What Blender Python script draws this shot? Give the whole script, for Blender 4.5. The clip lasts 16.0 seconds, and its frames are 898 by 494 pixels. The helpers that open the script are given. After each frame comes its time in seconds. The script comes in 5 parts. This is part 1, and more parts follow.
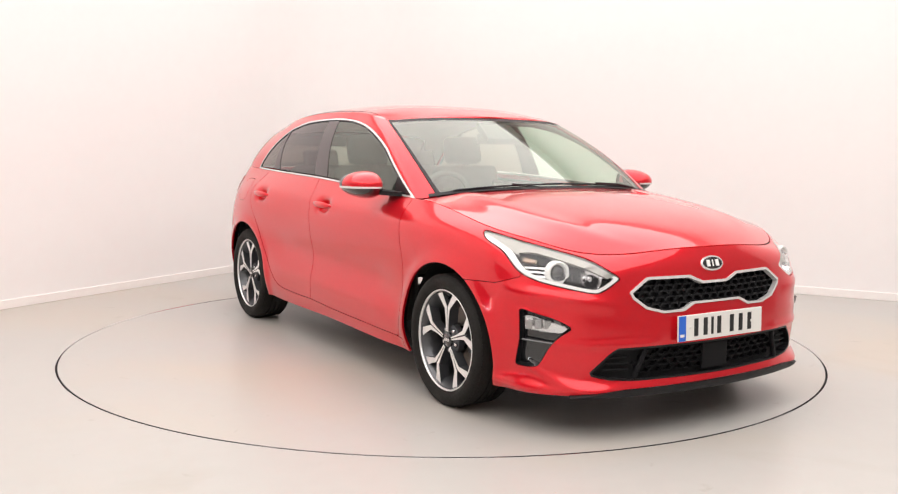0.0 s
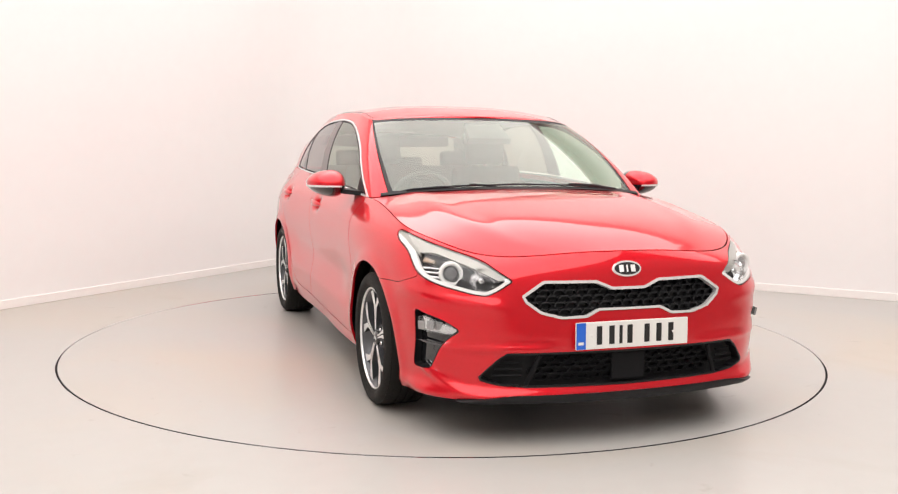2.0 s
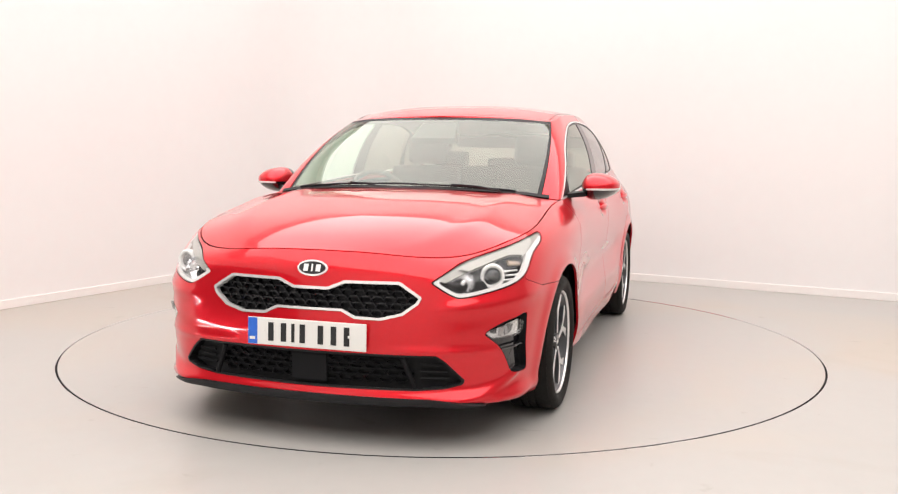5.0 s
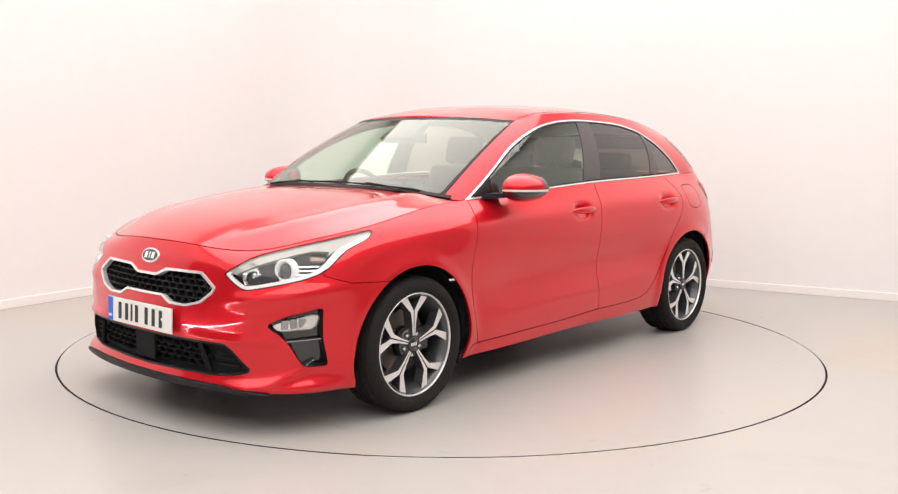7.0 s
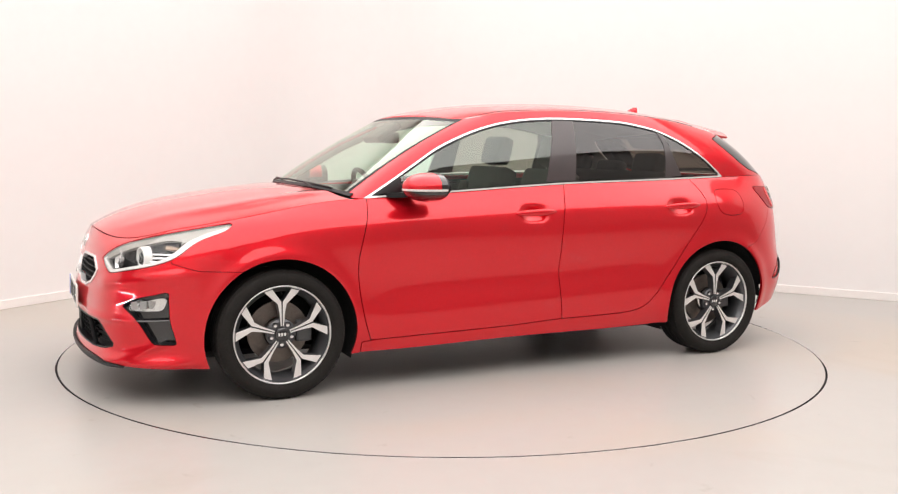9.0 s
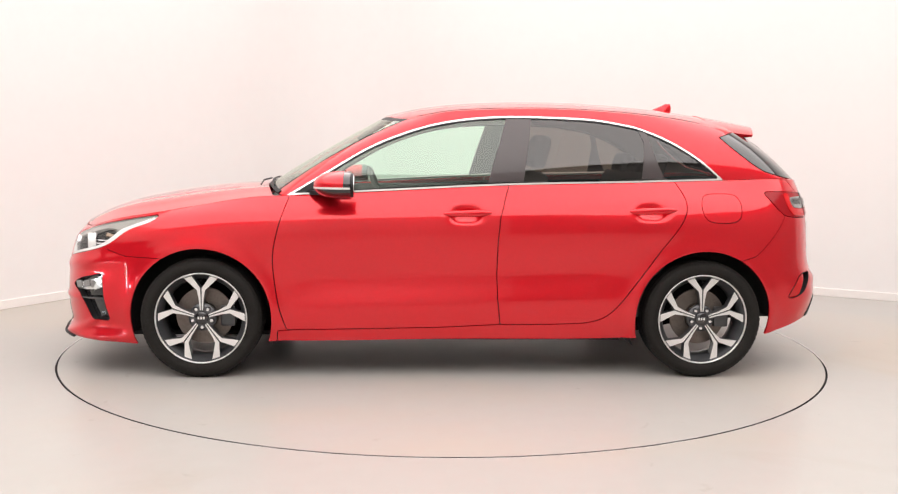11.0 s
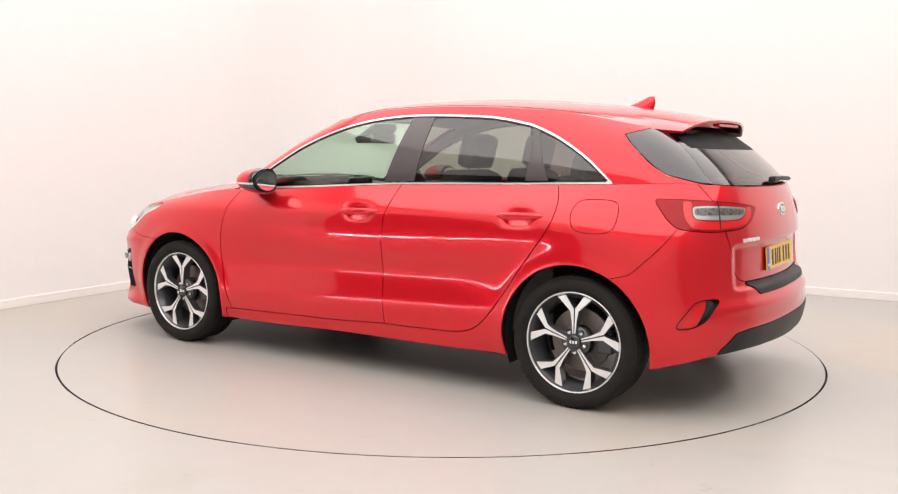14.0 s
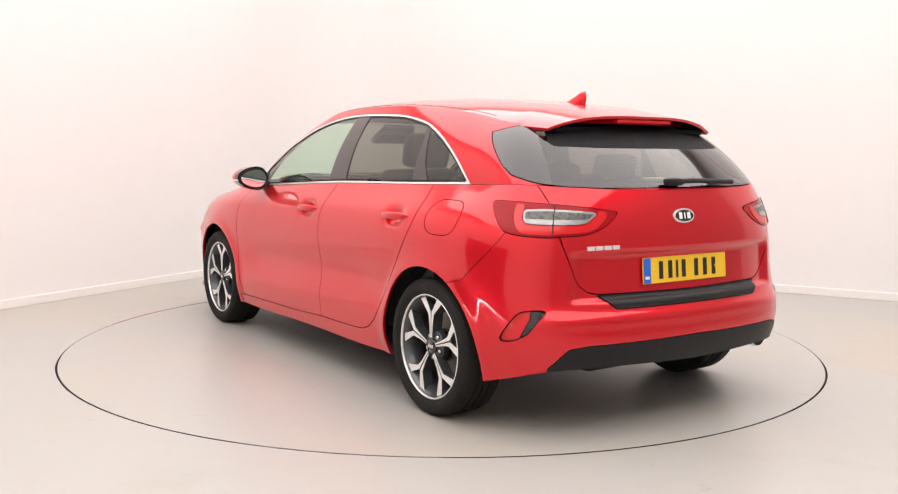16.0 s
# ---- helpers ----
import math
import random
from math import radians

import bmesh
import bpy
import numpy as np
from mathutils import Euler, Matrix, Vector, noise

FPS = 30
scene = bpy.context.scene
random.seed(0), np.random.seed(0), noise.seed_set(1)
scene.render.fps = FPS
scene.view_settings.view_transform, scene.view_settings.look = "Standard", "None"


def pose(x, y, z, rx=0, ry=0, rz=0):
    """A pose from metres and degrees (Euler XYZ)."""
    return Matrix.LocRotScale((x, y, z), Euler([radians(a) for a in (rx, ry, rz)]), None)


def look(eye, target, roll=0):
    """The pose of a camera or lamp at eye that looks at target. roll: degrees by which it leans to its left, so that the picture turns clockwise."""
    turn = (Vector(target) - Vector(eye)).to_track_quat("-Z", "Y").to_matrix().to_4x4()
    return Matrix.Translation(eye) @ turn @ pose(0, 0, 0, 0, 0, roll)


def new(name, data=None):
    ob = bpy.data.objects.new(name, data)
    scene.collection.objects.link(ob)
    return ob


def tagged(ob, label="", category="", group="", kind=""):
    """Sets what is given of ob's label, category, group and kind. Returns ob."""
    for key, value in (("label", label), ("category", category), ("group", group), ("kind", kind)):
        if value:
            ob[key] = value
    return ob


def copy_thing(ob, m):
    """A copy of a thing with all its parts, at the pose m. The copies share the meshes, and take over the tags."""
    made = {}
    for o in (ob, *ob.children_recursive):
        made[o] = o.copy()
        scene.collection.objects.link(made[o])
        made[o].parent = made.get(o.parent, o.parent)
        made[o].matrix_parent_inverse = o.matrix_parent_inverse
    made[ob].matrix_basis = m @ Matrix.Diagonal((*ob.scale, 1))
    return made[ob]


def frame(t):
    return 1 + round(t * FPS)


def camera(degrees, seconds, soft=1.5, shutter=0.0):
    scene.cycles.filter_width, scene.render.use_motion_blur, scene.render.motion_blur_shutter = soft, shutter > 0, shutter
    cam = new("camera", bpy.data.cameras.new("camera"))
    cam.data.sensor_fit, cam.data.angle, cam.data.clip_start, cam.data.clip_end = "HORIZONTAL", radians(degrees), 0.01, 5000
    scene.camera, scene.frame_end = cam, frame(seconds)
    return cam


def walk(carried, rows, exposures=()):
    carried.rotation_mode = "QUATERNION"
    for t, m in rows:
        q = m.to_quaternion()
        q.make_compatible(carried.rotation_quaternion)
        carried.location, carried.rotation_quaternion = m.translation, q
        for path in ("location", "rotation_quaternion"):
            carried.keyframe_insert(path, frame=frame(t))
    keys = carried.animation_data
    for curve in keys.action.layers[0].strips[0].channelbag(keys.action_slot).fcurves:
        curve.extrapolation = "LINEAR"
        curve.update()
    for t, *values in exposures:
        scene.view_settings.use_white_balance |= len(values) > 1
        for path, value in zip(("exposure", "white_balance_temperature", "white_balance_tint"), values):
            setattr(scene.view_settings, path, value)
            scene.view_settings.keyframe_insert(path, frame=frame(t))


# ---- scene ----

# ------------------------------------------------------------ camera and motion
EYE = Vector((0.0, -5.798, 1.210))
YAW, PITCH = radians(0.340), radians(-6.092)
AIM = EYE + Vector((math.sin(YAW) * math.cos(PITCH), math.cos(YAW) * math.cos(PITCH), math.sin(PITCH)))
cam = camera(51.72, 16.0, soft=1.25)
walk(cam, [(0, look(EYE, AIM, 0.593)), (16, look(EYE, AIM, 0.593))])

# turn of the turntable in degrees: it starts slowly and then goes on evenly
TURN = [(0.0, -58.39), (0.5, -59.08), (1.0, -61.70), (1.5, -65.75), (2.0, -71.30), (2.5, -77.17), (3.0, -83.25),
        (3.5, -89.15), (4.0, -95.27), (4.5, -101.15), (5.0, -107.25), (5.8, -116.85), (6.6, -126.47), (7.5, -137.28),
        (8.0, -143.22), (8.5, -149.03), (9.0, -154.90), (9.8, -164.05), (10.6, -173.20), (11.5, -183.52),
        (12.0, -189.40), (12.5, -195.12), (13.0, -201.03), (13.5, -206.80), (14.0, -212.74), (14.5, -218.54),
        (15.0, -224.48), (15.5, -230.22), (16.0, -236.22)]
AXIS = (0.0246, -0.0952)          # the turntable's axis in the car's own space
RING = 2.2667                     # the turntable's radius

# ------------------------------------------------------------ light
world = bpy.data.worlds.new("studio_world")
scene.world = world
world.use_nodes = True
world.node_tree.nodes["Background"].inputs["Color"].default_value = (1.0, 0.95, 0.9, 1)
world.node_tree.nodes["Background"].inputs["Strength"].default_value = 0.0
scene.view_settings.exposure = 0.0

# the room's own axes: u along the wall on one side, w along the wall on the other, from their common corner
CORNER = Vector((-1.248, 4.459, 0.0))
U = Vector((0.8715, -0.4904, 0.0))
V = Vector((-0.4904, -0.8715, 0.0))
LONG_U, LONG_V, TALL = 9.6, 11.2, 4.2
ROOM = Matrix(((U.x, V.x, 0, CORNER.x), (U.y, V.y, 0, CORNER.y), (0, 0, 1, 0), (0, 0, 0, 1)))


def area_lamp(name, u, v, size_u, size_v, watts, colour):
    data = bpy.data.lights.new(name, "AREA")
    data.shape, data.size, data.size_y, data.energy, data.color = "RECTANGLE", size_u, size_v, watts, colour
    ob = new(name, data)
    ob.matrix_world = Matrix.Translation(ROOM @ Vector((u, v, TALL - 0.12))) @ Matrix.Rotation(math.atan2(U.y, U.x), 4, "Z")
    return ob


SOFTBOXES = [(4.8, 5.5, 9.0, 10.2, 690)]
for u_, v_, su_, sv_, watts_ in SOFTBOXES:
    area_lamp("softbox_lamp", u_, v_, su_, sv_, watts_, (1.0, 0.958, 0.948))

# ------------------------------------------------------------ materials
def material(name, colour, rough=0.5, metal=0.0, coat=0.0, bump=0.0, scale=40.0, vary=0.0, vary_scale=3.0, **more):
    m = bpy.data.materials.new(name)
    m.use_nodes = True
    nodes, links = m.node_tree.nodes, m.node_tree.links
    b = nodes["Principled BSDF"]
    b.inputs["Base Color"].default_value = (*colour, 1)
    b.inputs["Roughness"].default_value = rough
    b.inputs["Metallic"].default_value = metal
    b.inputs["Coat Weight"].default_value = coat
    b.inputs["Coat Roughness"].default_value = 0.01
    for key, value in more.items():
        b.inputs[{"specular_ior_level": "Specular IOR Level"}[key]].default_value = value
    coords = nodes.new("ShaderNodeTexCoord")
    if vary:
        n1 = nodes.new("ShaderNodeTexNoise")
        n1.inputs["Scale"].default_value, n1.inputs["Detail"].default_value = vary_scale, 6
        n2 = nodes.new("ShaderNodeTexNoise")
        n2.inputs["Scale"].default_value, n2.inputs["Detail"].default_value = vary_scale * 11, 4
        add = nodes.new("ShaderNodeMath")
        add.operation = "ADD"
        ramp = nodes.new("ShaderNodeMapRange")
        ramp.inputs["From Min"].default_value, ramp.inputs["From Max"].default_value = 0.6, 1.4
        ramp.inputs["To Min"].default_value, ramp.inputs["To Max"].default_value = 1 - vary, 1 + vary
        mul = nodes.new("ShaderNodeVectorMath")
        mul.operation = "SCALE"
        mul.inputs[0].default_value = colour
        links.new(coords.outputs["Object"], n1.inputs["Vector"])
        links.new(coords.outputs["Object"], n2.inputs["Vector"])
        links.new(n1.outputs["Fac"], add.inputs[0])
        links.new(n2.outputs["Fac"], add.inputs[1])
        links.new(add.outputs[0], ramp.inputs["Value"])
        links.new(ramp.outputs["Result"], mul.inputs["Scale"])
        links.new(mul.outputs["Vector"], b.inputs["Base Color"])
        rough_map = nodes.new("ShaderNodeMapRange")
        rough_map.inputs["From Min"].default_value, rough_map.inputs["From Max"].default_value = 0.6, 1.4
        rough_map.inputs["To Min"].default_value, rough_map.inputs["To Max"].default_value = max(0.02, rough * (1 - vary)), min(1, rough * (1 + vary))
        links.new(add.outputs[0], rough_map.inputs["Value"])
        links.new(rough_map.outputs["Result"], b.inputs["Roughness"])
    if bump:
        n = nodes.new("ShaderNodeTexNoise")
        n.inputs["Scale"].default_value, n.inputs["Detail"].default_value = scale, 5
        bp = nodes.new("ShaderNodeBump")
        bp.inputs["Strength"].default_value, bp.inputs["Distance"].default_value = bump, 0.003
        links.new(coords.outputs["Object"], n.inputs["Vector"])
        links.new(n.outputs["Fac"], bp.inputs["Height"])
        links.new(bp.outputs["Normal"], b.inputs["Normal"])
    return m


def glass(name, tint, rough=0.0, ior=1.45, sheen=(1.0, 1.0, 1.0)):
    """Thin clear pane: clear straight through in its tint, with a mirror gloss by Fresnel."""
    m = bpy.data.materials.new(name)
    m.use_nodes = True
    nodes, links = m.node_tree.nodes, m.node_tree.links
    nodes.remove(nodes["Principled BSDF"])
    clear, gloss, mix, facing_ = (nodes.new("ShaderNodeBsdfTransparent"), nodes.new("ShaderNodeBsdfGlossy"),
                                  nodes.new("ShaderNodeMixShader"), nodes.new("ShaderNodeLayerWeight"))
    facing_.inputs["Blend"].default_value = 0.5
    power, share = nodes.new("ShaderNodeMath"), nodes.new("ShaderNodeMapRange")
    power.operation = "POWER"
    power.inputs[1].default_value = 4.0
    share.inputs["To Min"].default_value, share.inputs["To Max"].default_value = 2 * ((ior - 1) / (ior + 1)) ** 2, 0.95
    links.new(facing_.outputs["Facing"], power.inputs[0])
    links.new(power.outputs[0], share.inputs["Value"])
    clear.inputs["Color"].default_value = (*tint, 1)
    gloss.inputs["Color"].default_value = (*sheen, 1)
    gloss.inputs["Roughness"].default_value = rough
    links.new(share.outputs["Result"], mix.inputs[0])
    links.new(clear.outputs[0], mix.inputs[1])
    links.new(gloss.outputs[0], mix.inputs[2])
    links.new(mix.outputs[0], nodes["Material Output"].inputs["Surface"])
    return m


PAINT = material("red_paint", (0.67, 0.006, 0.016), 0.31, 0.52, 1.0, vary=0.04, vary_scale=60.0, specular_ior_level=0.15)
BLACK = material("black_plastic", (0.008, 0.008, 0.009), 0.45, bump=0.15, scale=400, vary=0.15, vary_scale=8, specular_ior_level=0.32)
GLOSS = material("gloss_black", (0.012, 0.012, 0.014), 0.08, coat=1.0)
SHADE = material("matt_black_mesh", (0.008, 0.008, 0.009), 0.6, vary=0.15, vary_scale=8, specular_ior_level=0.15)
CHROME = material("chrome", (0.82, 0.82, 0.83), 0.07, 1.0)
RUBBER = material("tyre_rubber", (0.011, 0.0095, 0.008), 0.8, bump=0.25, scale=120, vary=0.3, vary_scale=9, specular_ior_level=0.3)
ALLOY = material("machined_alloy", (0.88, 0.87, 0.86), 0.3, 0.7, vary=0.06, vary_scale=30)
GUNMETAL = material("grey_alloy", (0.085, 0.087, 0.092), 0.35, 0.5, 0.4, vary=0.1, vary_scale=20)
DARK = material("dark_cavity", (0.008, 0.008, 0.009), 0.8, vary=0.2, vary_scale=5)
WALL = material("white_wall_paint", (0.80, 0.78, 0.766), 0.65, bump=0.06, scale=60, vary=0.012, vary_scale=0.7)
SKIRT = material("white_gloss_skirting", (0.84, 0.81, 0.78), 0.35, vary=0.02, vary_scale=2)
BRIGHT = material("bright_trim", (0.92, 0.91, 0.90), 0.2, 0.55, vary=0.03, vary_scale=30)
BACK_WALL = material("pale_back_wall", (0.66, 0.645, 0.63), 0.7, bump=0.06, scale=60, vary=0.04, vary_scale=0.7)
# east wall is never in view; its grey is chosen to darken the car's reflections
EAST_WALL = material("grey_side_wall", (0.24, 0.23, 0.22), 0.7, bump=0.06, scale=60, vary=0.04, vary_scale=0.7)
FLOOR = material("grey_resin_floor", (0.42, 0.408, 0.382), 0.32, bump=0.004, scale=12, vary=0.03, vary_scale=0.9, specular_ior_level=0.32)


SHUTTER = material("dark_shutter_paint", (0.03, 0.03, 0.032), 0.6, vary=0.1, vary_scale=4)
DAYLIGHT = material("daylight", (0.8, 0.85, 0.9), 0.8)
DAYLIGHT.node_tree.nodes["Principled BSDF"].inputs["Emission Color"].default_value = (0.9, 0.96, 1.0, 1)
DAYLIGHT.node_tree.nodes["Principled BSDF"].inputs["Emission Strength"].default_value = 48.0


def add_scuffs(m):
    """Beige stains and faint dark marks over the floor's own colour."""
    nodes, links = m.node_tree.nodes, m.node_tree.links
    b = nodes["Principled BSDF"]
    source = b.inputs["Base Color"].links[0].from_socket
    coords = nodes.new("ShaderNodeTexCoord")
    for scale, lo, hi, colour, most in ((0.55, 0.46, 0.70, (0.46, 0.405, 0.34), 0.8), (1.1, 0.62, 0.85, (0.33, 0.29, 0.23), 0.5),
                                        (7.0, 0.68, 0.78, (0.22, 0.19, 0.15), 0.4)):
        n, ramp, mix = nodes.new("ShaderNodeTexNoise"), nodes.new("ShaderNodeMapRange"), nodes.new("ShaderNodeMix")
        n.inputs["Scale"].default_value, n.inputs["Detail"].default_value, n.inputs["Distortion"].default_value = scale, 5, 0.6
        ramp.inputs["From Min"].default_value, ramp.inputs["From Max"].default_value, ramp.inputs["To Max"].default_value = lo, hi, most
        mix.data_type = "RGBA"
        for socket in mix.inputs:
            if socket.identifier == "B_Color":
                socket.default_value = (*colour, 1)
        links.new(coords.outputs["Object"], n.inputs["Vector"])
        links.new(n.outputs["Fac"], ramp.inputs["Value"])
        links.new(ramp.outputs["Result"], mix.inputs[0])
        links.new(source, [s for s in mix.inputs if s.identifier == "A_Color"][0])
        source = [s for s in mix.outputs if s.identifier == "Result_Color"][0]
    links.new(source, b.inputs["Base Color"])


add_scuffs(FLOOR)

# ------------------------------------------------------------ helpers for meshes
def part(name, bm, mat, parent=None, label="", smooth=False):
    me = bpy.data.meshes.new(name)
    if smooth:
        for face in bm.faces:
            face.smooth = True
    bm.to_mesh(me)
    bm.free()
    me.materials.append(mat)
    ob = new(name, me)
    if parent is not None:
        ob.parent = parent
    return tagged(ob, label) if label else ob


def raw_part(name, verts, faces, mat, parent=None, label="", smooth=True):
    me = bpy.data.meshes.new(name)
    me.from_pydata([tuple(map(float, v)) for v in verts], [], [tuple(f) for f in faces])
    if smooth:
        me.polygons.foreach_set("use_smooth", [True] * len(me.polygons))
    me.update()
    me.materials.append(mat)
    ob = new(name, me)
    if parent is not None:
        ob.parent = parent
    return tagged(ob, label) if label else ob


def box(bm, lo, hi, m=None, bevel=0.0):
    """A box between two corners, moved by m, with bevelled edges."""
    size = [max(h - l, 1e-5) for l, h in zip(lo, hi)]
    mid = [(l + h) / 2 for l, h in zip(lo, hi)]
    r = bmesh.ops.create_cube(bm, size=1.0, matrix=(m or Matrix()) @ Matrix.Translation(mid) @ Matrix.Diagonal((*size, 1)))
    if bevel:
        edges = list({e for v in r["verts"] for e in v.link_edges})
        bmesh.ops.bevel(bm, geom=edges, offset=bevel, segments=2, profile=0.6, affect="EDGES")
    return bm


def disc_ring(bm, rings, steps, closed_top=True, closed_bottom=False):
    """A body of revolution round z: rings of (radius, height)."""
    loops = []
    for rad, h in rings:
        loops.append([bm.verts.new((rad * math.cos(2 * math.pi * k / steps), rad * math.sin(2 * math.pi * k / steps), h)) for k in range(steps)])
    for a, b in zip(loops, loops[1:]):
        for k in range(steps):
            bm.faces.new((a[k], a[(k + 1) % steps], b[(k + 1) % steps], b[k]))
    if closed_bottom:
        bm.faces.new(list(reversed(loops[0])))
    if closed_top:
        bm.faces.new(loops[-1])
    return bm


# ------------------------------------------------------------ the room
def wall(name, lo, hi, label, mat=WALL):
    ob = part(name, box(bmesh.new(), lo, hi, ROOM), mat)
    return tagged(ob, label, "wall", kind="structure")


T = 0.15
wall("wall_north", (-T, -T, -0.1), (LONG_U + T, 0, TALL), "plain white painted studio wall, brightly lit")
wall("wall_west", (-T, 0, -0.1), (0, LONG_V, TALL), "plain white painted studio wall, brightly lit")
wall("wall_east", (LONG_U, 0, -0.1), (LONG_U + T, LONG_V, TALL), "plain studio wall out of view, grey to dim the car's reflections", EAST_WALL)
wall("wall_south", (-T, LONG_V, -0.1), (LONG_U + T, LONG_V + T, TALL), "plain pale painted studio wall", BACK_WALL)
tagged(part("ceiling", box(bmesh.new(), (-T, -T, TALL), (LONG_U + T, LONG_V + T, TALL + 0.1), ROOM), WALL),
       "plain white painted studio ceiling", "ceiling", kind="structure")


def skirting(name, lo, hi):
    bm = box(bmesh.new(), lo, hi, ROOM, 0.004)
    return tagged(part(name, bm, SKIRT), "white glossy skirting board along the wall foot", "baseboard", kind="structure")


skirting("baseboard_north", (0.9, 0.0, 0.0), (LONG_U, 0.014, 0.067))
skirting("baseboard_west", (0.0, 0.9, 0.0), (0.014, LONG_V, 0.067))


def build_cove():
    """The rounded meeting of the two walls, with its skirting."""
    r, n = 0.9, 40
    for name, off, z0, z1, mat in (("wall_cove", 0.0, 0.0, TALL, WALL), ("baseboard_cove", 0.014, 0.0, 0.067, SKIRT)):
        bm = bmesh.new()
        rows = []
        for k in range(n + 1):
            a = math.pi + math.pi / 2 * k / n
            c, s_ = math.cos(a), math.sin(a)
            inner_p = ROOM @ Vector((r + (r - off) * c, r + (r - off) * s_, 0))
            outer_p = ROOM @ Vector((r + (r - off + .014 if off else r + .02) * c, r + (r - off + .014 if off else r + .02) * s_, 0))
            rows.append([bm.verts.new((q.x, q.y, z)) for q, z in ((inner_p, z0), (inner_p, z1), (outer_p, z1), (outer_p, z0))])
        for a_, b_ in zip(rows, rows[1:]):
            for k in range(4):
                bm.faces.new((a_[k], b_[k], b_[(k + 1) % 4], a_[(k + 1) % 4]))
        bmesh.ops.recalc_face_normals(bm, faces=bm.faces)
        tagged(part(name, bm, mat), "rounded white meeting of two studio walls" if not off else "white skirting board round the wall's curve",
               "wall" if not off else "baseboard", kind="structure")


build_cove()


def build_shutter():
    """A slanting wall behind the camera with a dark roller shutter, and daylight in the slit under it."""
    a, b = Vector((-4.75, -6.05, 0)), Vector((-4.85, -2.10, 0))
    along = (b - a).normalized()
    m = Matrix.Translation(a) @ Matrix(((along.x, along.y, 0, 0), (along.y, -along.x, 0, 0), (0, 0, 1, 0), (0, 0, 0, 1)))
    wide, tall = (b - a).length, 2.40
    bm = bmesh.new()
    box(bm, (-.42, -.15, 0), (-.003, 0, TALL), m)
    box(bm, (wide + .003, -.15, 0), (wide + .12, 0, TALL), m)
    box(bm, (0, -.15, tall + .004), (wide, 0, TALL), m)
    bmesh.ops.recalc_face_normals(bm, faces=bm.faces)
    tagged(part("wall_southwest", bm, BACK_WALL), "plain pale painted studio wall round a shutter", "wall", kind="structure")
    door = tagged(new("door_1"), "dark roller shutter, let down almost to the floor", "shutter", kind="structure")
    slat = None
    for k in range(23):
        z = .034 + k * .102
        if slat is None:
            bm = box(bmesh.new(), (.01, -.06, 0), (wide - .01, -.04, .100), m, .006)
            bmesh.ops.recalc_face_normals(bm, faces=bm.faces)
            slat = part("slat", bm, SHUTTER, door)
            slat.location.z = z
        else:
            ob = new("slat", slat.data)
            ob.parent = door
            ob.location.z = z
    bm = box(bmesh.new(), (.01, -.075, .004), (wide - .01, -.05, .030), m)
    bmesh.ops.recalc_face_normals(bm, faces=bm.faces)
    part("daylight_slit", bm, DAYLIGHT, door, "bright daylight under the shutter")


build_shutter()


def build_floor():
    """One sheet with a round hole for the turntable."""
    bm = bmesh.new()
    n = 192
    hole = RING + 0.0044
    inner, low, mid = [], [], []
    for k in range(n):
        a = 2 * math.pi * k / n
        c, s = math.cos(a), math.sin(a)
        inner.append(bm.verts.new((hole * c, hole * s, 0)))
        low.append(bm.verts.new((hole * c, hole * s, -0.05)))
        mid.append(bm.verts.new((2.9 * c, 2.9 * s, 0)))
    for k in range(n):
        j = (k + 1) % n
        bm.faces.new((inner[k], mid[k], mid[j], inner[j]))
        bm.faces.new((low[k], inner[k], inner[j], low[j]))
    inv = ROOM.inverted()
    outer = []
    for k in range(n):
        d = mid[k].co.copy()
        p0 = inv @ d
        q = inv @ (d * 1.001) - p0
        reach = []
        for a_, lim in ((0, LONG_U), (1, LONG_V)):
            if abs(q[a_]) > 1e-9:
                reach += [x for x in ((0 - p0[a_]) / q[a_], (lim - p0[a_]) / q[a_]) if x > 0]
        outer.append(bm.verts.new(ROOM @ (p0 + q * min(reach))))
    for k in range(n):
        j = (k + 1) % n
        bm.faces.new((mid[k], outer[k], outer[j], mid[j]))
    # the room's corners, which the spokes cut off
    for cu, cv in ((0, 0), (LONG_U, 0), (0, LONG_V), (LONG_U, LONG_V)):
        c = ROOM @ Vector((cu, cv, 0))
        best = min(range(n), key=lambda k: (outer[k].co - c).length + (outer[(k + 1) % n].co - c).length)
        v = bm.verts.new(c)
        bm.faces.new((outer[best], v, outer[(best + 1) % n]))
    bmesh.ops.recalc_face_normals(bm, faces=bm.faces)
    return tagged(part("floor", bm, FLOOR), "smooth pale grey resin floor, faintly scuffed", "floor", kind="structure")


build_floor()
bm = disc_ring(bmesh.new(), [(RING + 0.05, -0.3), (RING + 0.05, -0.06), (0.2, -0.06)], 96)
tagged(part("pit", bm, DARK), "dark gap below the turntable's edge", "pit", kind="structure")

# polished lip of the hole, sloping down towards the turntable
bm = disc_ring(bmesh.new(), [(RING + 0.0045, 0.0006), (RING + 0.004, 0.0008), (RING - 0.0025, -0.0075), (RING - 0.0025, -0.05)], 192, closed_top=False)
tagged(part("trim_ring", bm, CHROME), "polished metal lip round the turntable's hole", "trim", kind="structure")

